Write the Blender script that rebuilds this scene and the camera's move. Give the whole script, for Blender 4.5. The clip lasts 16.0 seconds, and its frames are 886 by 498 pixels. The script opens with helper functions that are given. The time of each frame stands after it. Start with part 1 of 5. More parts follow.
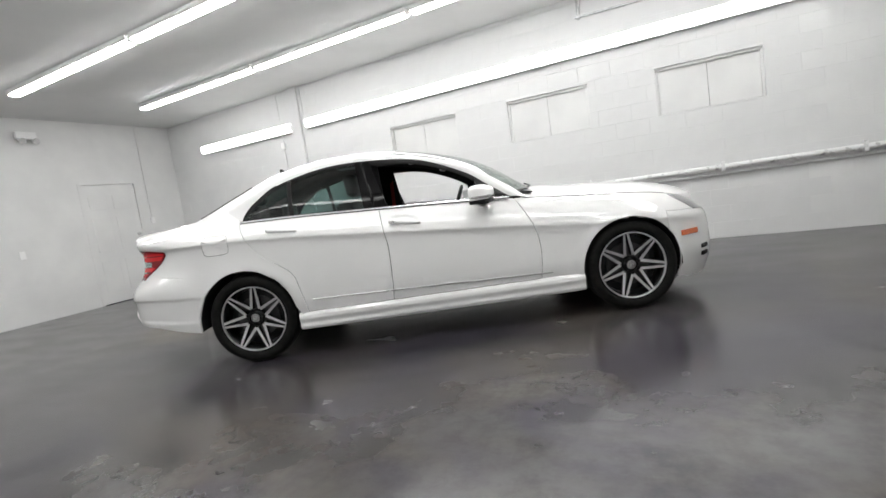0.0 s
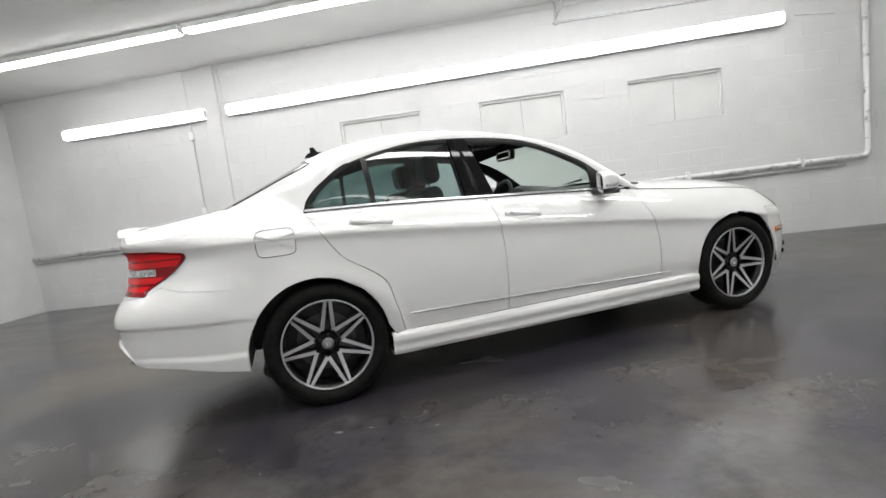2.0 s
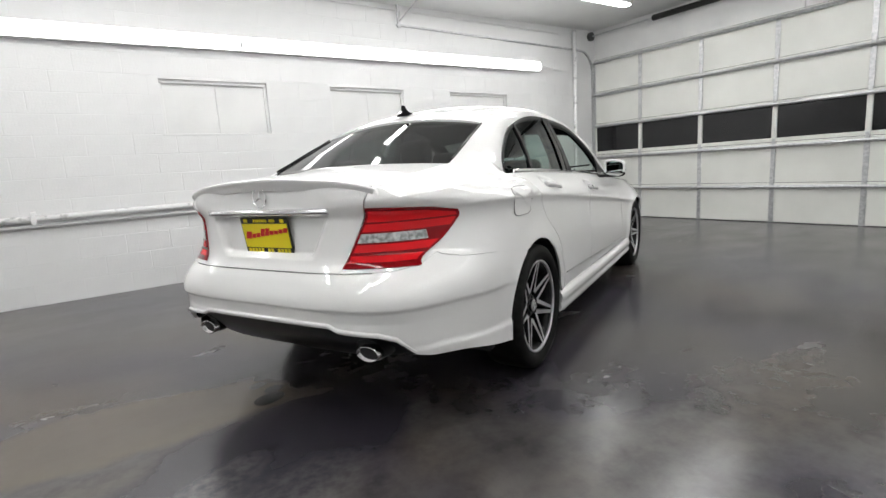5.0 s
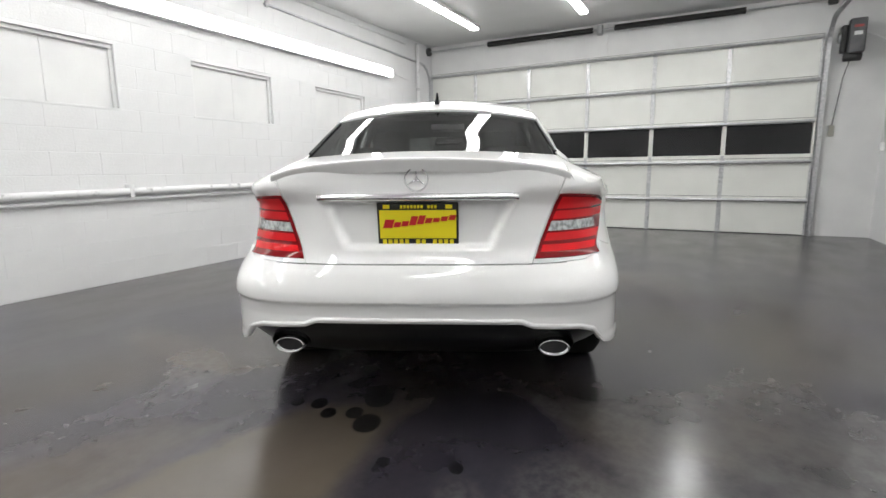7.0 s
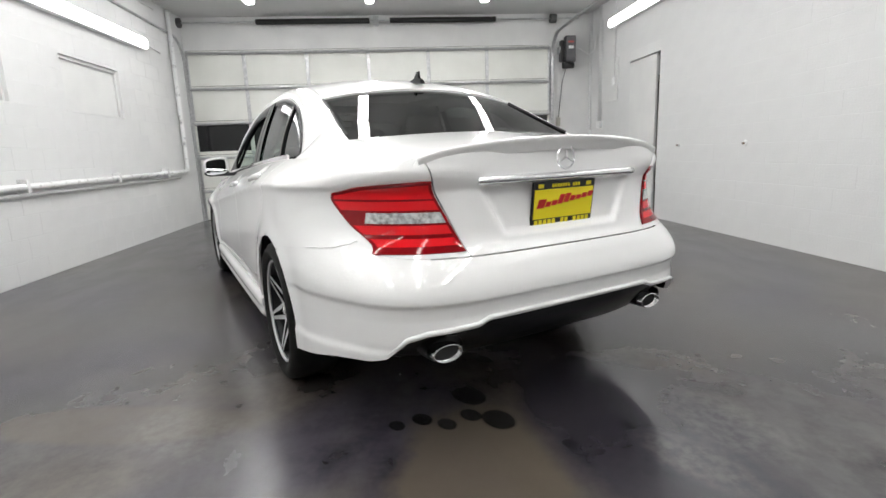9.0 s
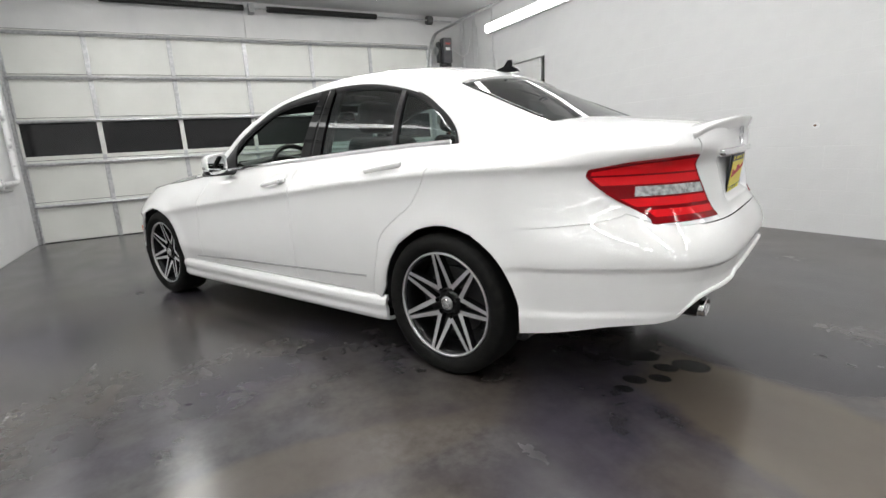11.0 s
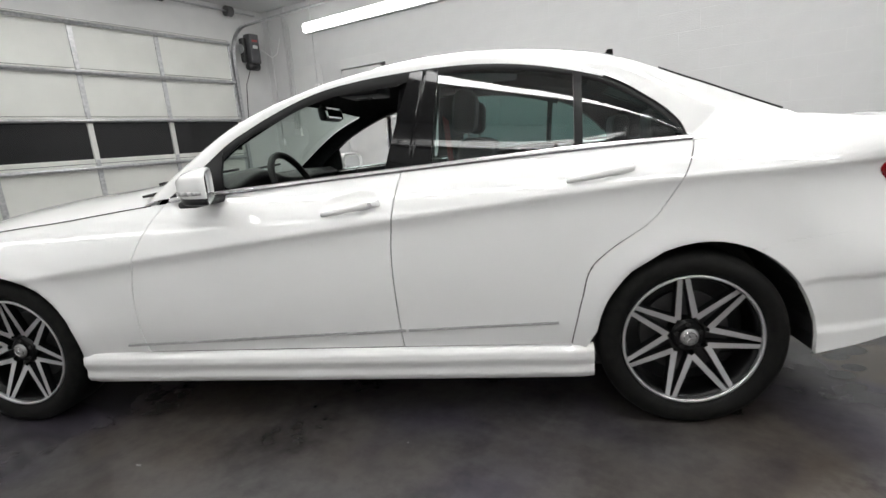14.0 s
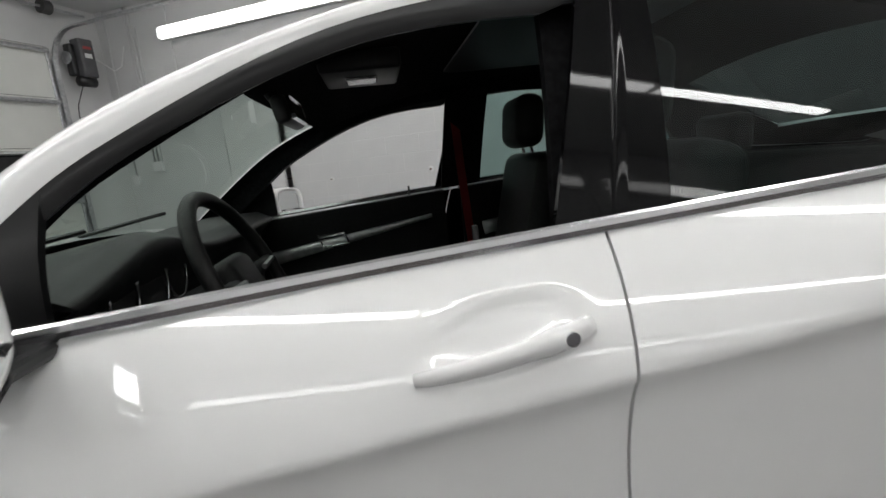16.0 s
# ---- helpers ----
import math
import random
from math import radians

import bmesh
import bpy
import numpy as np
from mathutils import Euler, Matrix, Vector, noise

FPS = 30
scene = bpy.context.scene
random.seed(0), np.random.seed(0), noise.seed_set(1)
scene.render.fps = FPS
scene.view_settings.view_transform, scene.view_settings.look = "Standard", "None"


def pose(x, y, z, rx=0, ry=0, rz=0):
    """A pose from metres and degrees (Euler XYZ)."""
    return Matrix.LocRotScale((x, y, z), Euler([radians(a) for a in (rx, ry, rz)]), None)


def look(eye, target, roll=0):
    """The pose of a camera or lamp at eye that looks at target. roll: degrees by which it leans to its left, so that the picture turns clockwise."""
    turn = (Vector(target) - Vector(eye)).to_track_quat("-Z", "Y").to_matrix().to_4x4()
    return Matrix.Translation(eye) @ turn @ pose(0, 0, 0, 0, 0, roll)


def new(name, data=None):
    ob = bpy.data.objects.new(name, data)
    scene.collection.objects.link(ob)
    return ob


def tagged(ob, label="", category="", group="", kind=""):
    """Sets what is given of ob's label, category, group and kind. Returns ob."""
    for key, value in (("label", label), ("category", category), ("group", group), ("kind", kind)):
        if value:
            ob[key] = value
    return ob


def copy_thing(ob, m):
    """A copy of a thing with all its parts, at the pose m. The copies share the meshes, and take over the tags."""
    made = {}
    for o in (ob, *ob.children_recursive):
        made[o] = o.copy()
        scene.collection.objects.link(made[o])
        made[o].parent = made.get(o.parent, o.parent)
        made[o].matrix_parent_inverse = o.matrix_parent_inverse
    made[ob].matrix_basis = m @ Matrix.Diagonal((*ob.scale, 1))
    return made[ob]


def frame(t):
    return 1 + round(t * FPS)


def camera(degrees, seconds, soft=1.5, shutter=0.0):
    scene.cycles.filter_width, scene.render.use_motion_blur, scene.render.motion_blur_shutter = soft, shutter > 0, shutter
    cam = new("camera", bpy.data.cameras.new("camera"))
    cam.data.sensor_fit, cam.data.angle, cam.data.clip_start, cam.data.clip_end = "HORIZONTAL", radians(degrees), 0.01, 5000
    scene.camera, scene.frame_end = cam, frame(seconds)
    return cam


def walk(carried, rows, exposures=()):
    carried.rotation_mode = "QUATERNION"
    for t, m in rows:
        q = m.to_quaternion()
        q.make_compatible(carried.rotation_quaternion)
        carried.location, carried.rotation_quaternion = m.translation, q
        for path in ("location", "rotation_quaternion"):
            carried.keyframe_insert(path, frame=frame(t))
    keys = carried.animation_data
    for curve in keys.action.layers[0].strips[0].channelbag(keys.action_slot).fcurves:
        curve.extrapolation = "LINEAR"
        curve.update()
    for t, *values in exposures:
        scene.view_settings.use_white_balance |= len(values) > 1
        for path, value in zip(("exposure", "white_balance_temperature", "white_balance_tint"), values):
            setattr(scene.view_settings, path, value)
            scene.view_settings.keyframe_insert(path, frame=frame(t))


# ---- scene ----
cam = camera(83.7, 16.0, shutter=0.2)
PATH = [
    (0, (3.148, -3.372, 1.000), (2.301, -1.572, 0.791), -8.4),
    (0.5, (2.669, -3.342, 0.994), (1.969, -1.480, 0.780), -6.4),
    (1, (2.193, -3.324, 0.988), (1.621, -1.411, 0.869), -6.1),
    (1.5, (1.751, -3.245, 1.013), (1.338, -1.297, 0.833), -6.4),
    (2, (1.272, -3.195, 1.019), (1.045, -1.220, 0.804), -7.0),
    (2.5, (0.771, -3.177, 1.053), (0.746, -1.194, 0.798), -7.7),
    (3, (0.271, -3.130, 1.056), (0.419, -1.152, 0.805), -6.6),
    (3.5, (-0.288, -3.173, 1.063), (0.165, -1.242, 0.806), -4.4),
    (3.7, (-0.501, -3.165, 1.100), (0.060, -1.268, 0.806), -4.8),
    (5.8, (-1.913, -1.965, 1.033), (-0.503, -0.582, 0.720), -1.0),
    (6, (-2.011, -1.848, 1.042), (-0.547, -0.527, 0.710), -0.5),
    (6.5, (-2.236, -1.552, 1.024), (-0.652, -0.382, 0.680), -2.6),
    (7, (-2.425, -1.279, 1.016), (-0.668, -0.377, 0.699), -0.6),
    (7.5, (-2.550, -0.942, 1.013), (-0.683, -0.324, 0.650), -0.6),
    (8, (-2.681, -0.601, 1.018), (-0.750, -0.255, 0.630), -1.0),
    (8.5, (-2.667, -0.175, 1.020), (-0.703, -0.191, 0.641), -0.8),
    (9, (-2.615, 0.221, 1.012), (-0.661, 0.026, 0.632), -2.2),
    (9.5, (-2.563, 0.572, 1.021), (-0.640, 0.144, 0.680), -2.2),
    (10, (-2.493, 0.956, 1.020), (-0.608, 0.406, 0.638), -3.8),
    (10.2, (-2.439, 1.106, 1.017), (-0.579, 0.492, 0.615), -3.8),
    (12.3, (-1.594, 2.456, 1.006), (-0.186, 1.107, 0.562), -3.7),
    (12.5, (-1.471, 2.504, 1.014), (-0.119, 1.110, 0.538), -3.9),
    (13, (-1.147, 2.600, 1.043), (0.120, 1.116, 0.602), -6.1),
    (13.5, (-0.824, 2.649, 1.074), (0.301, 1.040, 0.691), -3.9),
    (14, (-0.471, 2.595, 1.073), (0.563, 0.937, 0.649), -4.5),
    (14.5, (-0.117, 2.494, 1.068), (0.786, 0.751, 0.685), -4.1),
    (15, (0.206, 2.308, 1.071), (0.884, 0.465, 0.690), -3.9),
    (15.5, (0.466, 2.061, 1.073), (1.108, 0.204, 0.697), -3.3),
    (16, (0.654, 1.787, 1.093), (1.231, -0.095, 0.735), -6.5),
]
walk(cam, [(t, look(eye, target, roll)) for t, eye, target, roll in PATH], exposures=[(0.0, 1.45), (3.7, 1.44), (6.0, 1.43), (7.0, 1.52), (9.0, 1.57), (12.5, 1.4), (14.5, 1.25), (15.3, 1.05), (16.0, 0.75)])

# ---- light: fluorescent strips only, a faint grey sky outside ----
world = bpy.data.worlds.new("world")
scene.world = world
world.use_nodes = True
world.node_tree.nodes["Background"].inputs[0].default_value = (0.55, 0.6, 0.7, 1)
world.node_tree.nodes["Background"].inputs[1].default_value = 0.05
WALL_LAMP, CEILING_LAMP = 2.3, 9.0


# ---- materials ----
def mat(name, color, rough=0.5, metal=0.0, coat=0.0, emit=0.0, trans=0.0, alpha=1.0, spec=0.5):
    m = bpy.data.materials.new(name)
    m.use_nodes = True
    b = m.node_tree.nodes["Principled BSDF"]
    b.inputs["Base Color"].default_value = (*color, 1)
    b.inputs["Roughness"].default_value = rough
    b.inputs["Metallic"].default_value = metal
    b.inputs["Coat Weight"].default_value = coat
    b.inputs["Coat Roughness"].default_value = 0.015
    b.inputs["Coat IOR"].default_value = 1.7
    b.inputs["Specular IOR Level"].default_value = spec
    b.inputs["Transmission Weight"].default_value = trans
    b.inputs["Alpha"].default_value = alpha
    if emit:
        b.inputs["Emission Color"].default_value = (*color, 1)
        b.inputs["Emission Strength"].default_value = emit
    return m


def nodes_of(m):
    return m.node_tree.nodes, m.node_tree.links, m.node_tree.nodes["Principled BSDF"]


def noise_mix(m, c1, c2, scale, detail=4.0, lo=0.35, hi=0.65, rough=None, bump=0.0, bump_scale=None, coords="Object"):
    """Colour that wanders between two tones, with matching gloss and fine relief."""
    n, l, b = nodes_of(m)
    tc = n.new("ShaderNodeTexCoord")
    t = n.new("ShaderNodeTexNoise")
    t.inputs["Scale"].default_value, t.inputs["Detail"].default_value = scale, detail
    l.new(tc.outputs[coords], t.inputs["Vector"])
    r = n.new("ShaderNodeValToRGB")
    r.color_ramp.elements[0].position, r.color_ramp.elements[1].position = lo, hi
    r.color_ramp.elements[0].color, r.color_ramp.elements[1].color = (*c1, 1), (*c2, 1)
    l.new(t.outputs["Fac"], r.inputs["Fac"])
    l.new(r.outputs["Color"], b.inputs["Base Color"])
    if rough:
        q = n.new("ShaderNodeMapRange")
        q.inputs["To Min"].default_value, q.inputs["To Max"].default_value = rough
        l.new(t.outputs["Fac"], q.inputs["Value"])
        l.new(q.outputs["Result"], b.inputs["Roughness"])
    if bump:
        t2 = n.new("ShaderNodeTexNoise")
        t2.inputs["Scale"].default_value, t2.inputs["Detail"].default_value = bump_scale or scale * 8, 6.0
        l.new(tc.outputs[coords], t2.inputs["Vector"])
        bp = n.new("ShaderNodeBump")
        bp.inputs["Strength"].default_value, bp.inputs["Distance"].default_value = bump, 0.01
        l.new(t2.outputs["Fac"], bp.inputs["Height"])
        l.new(bp.outputs["Normal"], b.inputs["Normal"])
    return m


WALL = noise_mix(mat("wall_paint", (0.8, 0.8, 0.8), 0.55), (0.65, 0.65, 0.655), (0.72, 0.72, 0.72), 1.3, bump=0.25, bump_scale=55, rough=(0.45, 0.65))
CEIL = noise_mix(mat("ceiling_paint", (0.72, 0.72, 0.72), 0.7), (0.6, 0.605, 0.6), (0.68, 0.68, 0.675), 0.8, bump=0.1, bump_scale=40)
PLAIN = noise_mix(mat("panel_paint", (0.8, 0.8, 0.8), 0.45), (0.66, 0.66, 0.66), (0.72, 0.72, 0.715), 2.0, bump=0.08, bump_scale=60, rough=(0.35, 0.55))
FIXTURE = mat("fixture_enamel", (0.82, 0.82, 0.82), 0.35)
TUBE_WALL = mat("wall_lamp_diffuser", (1.0, 1.0, 0.985), 0.5, emit=WALL_LAMP)
TUBE = mat("ceiling_lamp_diffuser", (1.0, 1.0, 0.985), 0.5, emit=CEILING_LAMP)
STEEL = noise_mix(mat("galvanised_steel", (0.5, 0.5, 0.5), 0.4, metal=0.9), (0.42, 0.43, 0.44), (0.6, 0.6, 0.61), 30, rough=(0.3, 0.5))
BLACK = mat("black_plastic", (0.015, 0.015, 0.016), 0.45)
CLEARISH = mat("lamp_lens", (0.6, 0.6, 0.6), 0.1)
RUST = noise_mix(mat("rusty_steel", (0.12, 0.06, 0.04), 0.7), (0.06, 0.03, 0.02), (0.2, 0.12, 0.08), 60)


# ---- building helpers ----
def part(name, bm, material, parent=None, label="", smooth=False, kind=""):
    """Links a bmesh as one mesh object under a thing or a part."""
    me = bpy.data.meshes.new(name)
    bmesh.ops.recalc_face_normals(bm, faces=bm.faces)
    bm.to_mesh(me)
    bm.free()
    if smooth:
        me.polygons.foreach_set("use_smooth", [True] * len(me.polygons))
    for m in material if isinstance(material, (list, tuple)) else [material]:
        me.materials.append(m)
    ob = new(name, me)
    if parent:
        ob.parent = parent
    return tagged(ob, label, kind=kind)


def empty(name, m=None):
    ob = new(name)
    ob.empty_display_size = 0.1
    if m:
        ob.matrix_basis = m
    return ob


def add_box(bm, x0, x1, y0, y1, z0, z1, bevel=0.0, seg=1, m=None):
    g = bmesh.ops.create_cube(bm, size=1.0)["verts"]
    for v in g:
        v.co = Vector(((x0 + x1) / 2 + v.co.x * (x1 - x0), (y0 + y1) / 2 + v.co.y * (y1 - y0), (z0 + z1) / 2 + v.co.z * (z1 - z0)))
    if bevel:
        edges = {e for v in g for e in v.link_edges}
        g = bmesh.ops.bevel(bm, geom=list(edges), offset=bevel, segments=seg, affect="EDGES", profile=0.5)["verts"]
    if m:
        for v in g:
            v.co = m @ v.co
    return g


def box(x0, x1, y0, y1, z0, z1, bevel=0.0, seg=1):
    bm = bmesh.new()
    add_box(bm, x0, x1, y0, y1, z0, z1, bevel, seg)
    return bm


def add_tube(bm, points, r, n=10, cap=True):
    """A round bar along a line of points."""
    pts = [Vector(p) for p in points]
    rings = []
    for i, p in enumerate(pts):
        d = (pts[min(i + 1, len(pts) - 1)] - pts[max(i - 1, 0)]).normalized()
        a = d.orthogonal().normalized() if i == 0 else (rings_a - d * rings_a.dot(d)).normalized()
        rings_a = a
        b = d.cross(a)
        rr = r[i] if isinstance(r, (list, tuple)) else r
        rings.append([bm.verts.new(p + rr * (math.cos(2 * math.pi * k / n) * a + math.sin(2 * math.pi * k / n) * b)) for k in range(n)])
    for r0, r1 in zip(rings, rings[1:]):
        for k in range(n):
            bm.faces.new((r0[k], r0[(k + 1) % n], r1[(k + 1) % n], r1[k]))
    if cap:
        bm.faces.new(rings[0][::-1])
        bm.faces.new(rings[-1])
    return bm


def tube(points, r, n=10):
    return add_tube(bmesh.new(), points, r, n)


def bend(p0, corner, p1, r, n=5):
    """Points of a rounded corner between two straight runs."""
    c, a, b = Vector(corner), Vector(p0), Vector(p1)
    u, w = (a - c).normalized() * r, (b - c).normalized() * r
    return [c + u * (1 - s) ** 2 + w * s ** 2 for s in [k / n for k in range(n + 1)]]


# ---- the room ----
X_BACK, X_DOOR, X_END, Y_LEFT, Y_RIGHT, Z_CEIL = -5.65, 6.5, 6.7, 3.52, -3.48, 3.42
T = 0.2
SLOPE = 0.022


def ceiling_z(x):
    """The ceiling rises a little towards the garage door."""
    return 3.22 + SLOPE * x


# ---- floor ----
def floor_material():
    m = mat("floor_concrete", (0.07, 0.07, 0.075), 0.3)
    n, l, b = nodes_of(m)
    tc = n.new("ShaderNodeTexCoord")

    def noise_tex(scale, detail, rough=0.6, stretch=None, warp=0.0):
        t = n.new("ShaderNodeTexNoise")
        t.inputs["Scale"].default_value, t.inputs["Detail"].default_value, t.inputs["Roughness"].default_value, t.inputs["Distortion"].default_value = scale, detail, rough, warp
        if stretch:
            mp = n.new("ShaderNodeMapping")
            mp.inputs["Scale"].default_value = stretch
            mp.inputs["Rotation"].default_value = (0, 0, 0.5)
            l.new(tc.outputs["Object"], mp.inputs["Vector"])
            l.new(mp.outputs["Vector"], t.inputs["Vector"])
        else:
            l.new(tc.outputs["Object"], t.inputs["Vector"])
        return t.outputs["Fac"]

    def ramp(fac, stops):
        r = n.new("ShaderNodeValToRGB")
        r.color_ramp.interpolation = "EASE"
        e = r.color_ramp.elements
        for k, (p, c) in enumerate(stops):
            el = e[k] if k < 2 else e.new(p)
            el.position, el.color = p, (*c, 1)
        l.new(fac, r.inputs["Fac"])
        return r.outputs["Color"]

    def mix(fac, a, c, mode="MIX"):
        x = n.new("ShaderNodeMix")
        x.data_type, x.blend_type = "RGBA", mode
        for sock, val in ((x.inputs["Factor"], fac), (x.inputs["A"], a), (x.inputs["B"], c)):
            if isinstance(val, (int, float)):
                sock.default_value = val
            elif isinstance(val, tuple):
                sock.default_value = (*val, 1)
            else:
                l.new(val, sock)
        return x.outputs["Result"]

    def math_node(op, a, c):
        x = n.new("ShaderNodeMath")
        x.operation = op
        x.use_clamp = True
        for sock, val in zip(x.inputs, (a, c)):
            if isinstance(val, (int, float)):
                sock.default_value = val
            else:
                l.new(val, sock)
        return x.outputs[0]

    def patch(cx, cy, rx, ry, turn, soft, edge):
        """1 inside a ragged oval on the floor, 0 outside."""
        mp = n.new("ShaderNodeMapping")
        mp.vector_type = "TEXTURE"
        mp.inputs["Location"].default_value = (cx, cy, 0)
        mp.inputs["Rotation"].default_value = (0, 0, turn)
        mp.inputs["Scale"].default_value = (rx, ry, 1)
        l.new(tc.outputs["Object"], mp.inputs["Vector"])
        ln = n.new("ShaderNodeVectorMath")
        ln.operation = "LENGTH"
        l.new(mp.outputs["Vector"], ln.inputs[0])
        x = n.new("ShaderNodeMath")
        x.operation = "MULTIPLY_ADD"
        l.new(edge, x.inputs[0])
        x.inputs[1].default_value = 0.7
        l.new(ln.outputs["Value"], x.inputs[2])
        r = n.new("ShaderNodeMapRange")
        r.interpolation_type = "SMOOTHSTEP"
        r.inputs["From Min"].default_value, r.inputs["From Max"].default_value = 1.35 - 1.5 * soft, 1.35 + 1.5 * soft
        r.inputs["To Min"].default_value, r.inputs["To Max"].default_value = 1.0, 0.0
        l.new(x.outputs[0], r.inputs["Value"])
        return r.outputs["Result"]

    big, mid, fine = noise_tex(0.9, 3, 0.55, warp=0.2), noise_tex(2.4, 5, 0.6), noise_tex(22, 5)
    edge = noise_tex(3.2, 6, 0.62)
    warm = noise_tex(0.55, 4, 0.55, (1.0, 1.7, 1.0))
    wipe = noise_tex(1.6, 4, 0.55, (0.7, 1.9, 1.0))
    grain = noise_tex(9.0, 6, 0.65)
    # grey seal coat, violet where it is thick, brownish where it has worn, with soft wipe marks and dark mottling
    col = ramp(warm, ((0.36, (0.072, 0.069, 0.071)), (0.66, (0.079, 0.067, 0.058))))
    col = mix(ramp(big, ((0.44, (0, 0, 0)), (0.62, (0.85, 0.85, 0.85)))), col, (0.047, 0.042, 0.058))
    col = mix(ramp(wipe, ((0.45, (0, 0, 0)), (0.85, (0.6, 0.6, 0.6)))), col, (0.11, 0.105, 0.102))
    col = mix(0.8, col, ramp(mid, ((0.3, (0.42, 0.41, 0.43)), (0.52, (1, 1, 1)))), "MULTIPLY")
    col = mix(0.6, col, ramp(grain, ((0.3, (0.6, 0.59, 0.6)), (0.65, (1, 1, 1)))), "MULTIPLY")
    col = mix(ramp(fine, ((0.6, (0, 0, 0)), (0.78, (0.15, 0.15, 0.15)))), col, (0.12, 0.117, 0.113))
    # rusty brown stain, washed-out scuffs and the darker wet patch behind the car
    brown = patch(-1.5, 0.02, 0.75, 0.3, -0.1, 0.1, edge)
    brown2 = patch(-0.68, 1.35, 0.14, 0.55, -0.15, 0.14, edge)
    brown3 = patch(-2.2, 0.85, 0.9, 0.25, -0.5, 0.3, edge)
    wet = patch(-1.0, -0.62, 0.62, 0.36, 0.15, 0.12, edge)
    # darker long oval on the floor along the car's right side
    dark_flank = patch(0.9, -0.75, 1.4, 0.45, 0.45, 0.35, edge)
    col = mix(math_node("MULTIPLY", brown, 0.8), col, (0.1, 0.082, 0.062))
    col = mix(math_node("MULTIPLY", brown2, 0.55), col, (0.095, 0.078, 0.062))
    col = mix(math_node("MULTIPLY", brown3, 0.55), col, (0.1, 0.078, 0.052))
    col = mix(math_node("MULTIPLY", wet, 0.75), col, (0.022, 0.02, 0.031))
    col = mix(math_node("MULTIPLY", dark_flank, 0.35), col, (0.026, 0.025, 0.033))
    for cx, cy, rx, ry, turn in ((2.5, -1.05, 0.32, 0.16, 0.3), (-0.42, -0.74, 0.12, 0.05, 0.8), (-1.05, -0.95, 0.28, 0.16, 0.2), (-0.8, 1.05, 0.3, 0.14, 1.0), (-1.25, -0.72, 0.2, 0.1, 0.5)):
        sc = patch(cx, cy, rx, ry, turn, 0.25, edge)
        col = mix(math_node("MULTIPLY", math_node("MULTIPLY", sc, ramp(fine, ((0.3, (0.2, 0.2, 0.2)), (0.7, (1, 1, 1))))), 0.22), col, (0.2, 0.195, 0.185))
    for cx, cy, r in ((-0.88, 0.25, 0.035), (-0.85, 0.15, 0.045), (-0.9, 0.06, 0.045), (-0.9, -0.14, 0.075), (-0.85, -0.04, 0.05), (-0.7, -0.06, 0.08), (-1.02, -0.6, 0.03), (-1.1, -0.35, 0.03)):
        sp = patch(cx, cy, r, r * 0.75, 0.5, 0.12, edge)
        col = mix(math_node("MULTIPLY", sp, 0.9), col, (0.008, 0.008, 0.009))
    l.new(col, b.inputs["Base Color"])
    r = n.new("ShaderNodeMapRange")
    r.inputs["From Min"].default_value, r.inputs["From Max"].default_value = 0.3, 0.7
    r.inputs["To Min"].default_value, r.inputs["To Max"].default_value = 0.17, 0.29
    l.new(mix(0.4, wipe, mid), r.inputs["Value"])
    l.new(r.outputs["Result"], b.inputs["Roughness"])
    bp = n.new("ShaderNodeBump")
    bp.inputs["Strength"].default_value, bp.inputs["Distance"].default_value = 0.05, 0.004
    l.new(noise_tex(28, 4), bp.inputs["Height"])
    l.new(bp.outputs["Normal"], b.inputs["Normal"])
    b.inputs["Specular IOR Level"].default_value = 0.55
    return m


FLOOR = floor_material()
floor = part("floor", box(X_BACK - T, X_END, Y_RIGHT - 1.2, Y_LEFT + T, -0.15, 0.0), FLOOR)
tagged(floor, "stained dark grey sealed concrete floor", "floor", kind="structure")
slab = box(X_BACK - T, X_END, Y_RIGHT - T, Y_LEFT + T, 0.0, 0.15)
for v in slab.verts:
    v.co.z += ceiling_z(v.co.x)
tagged(part("ceiling", slab, CEIL), "plain off-white painted ceiling", "ceiling", kind="structure")

# ---- block walls ----
WINDOWS = [(-0.695, 0.418), (1.204, 2.3), (3.108, 4.25)]
WIN_Z = (1.604, 2.167)
DOORWAY = (4.05, 4.9)
JOINT = 0.0015


north = bmesh.new()
yb = Y_LEFT + 0.003
add_box(north, X_BACK - T, X_END, yb, Y_LEFT + T, 0, WIN_Z[0])
add_box(north, X_BACK - T, X_END, yb, Y_LEFT + T, WIN_Z[1], Z_CEIL)
edges = [X_BACK - T] + [x for w in WINDOWS for x in w] + [X_END]
for a, b in zip(edges[::2], edges[1::2]):
    add_box(north, a, b, yb, Y_LEFT + T, *WIN_Z)
wall_north = tagged(part("wall_north", north, WALL), "white painted concrete block wall with boarded windows", "wall", kind="structure")
south = bmesh.new()
ys = Y_RIGHT - 0.003
add_box(south, X_BACK - T, DOORWAY[0], Y_RIGHT - T, ys, 0, Z_CEIL)
add_box(south, DOORWAY[1], X_END, Y_RIGHT - T, ys, 0, Z_CEIL)
add_box(south, *DOORWAY, Y_RIGHT - T, ys, 2.26, Z_CEIL)
wall_south = tagged(part("wall_south", south, WALL), "white painted concrete block wall", "wall", kind="structure")

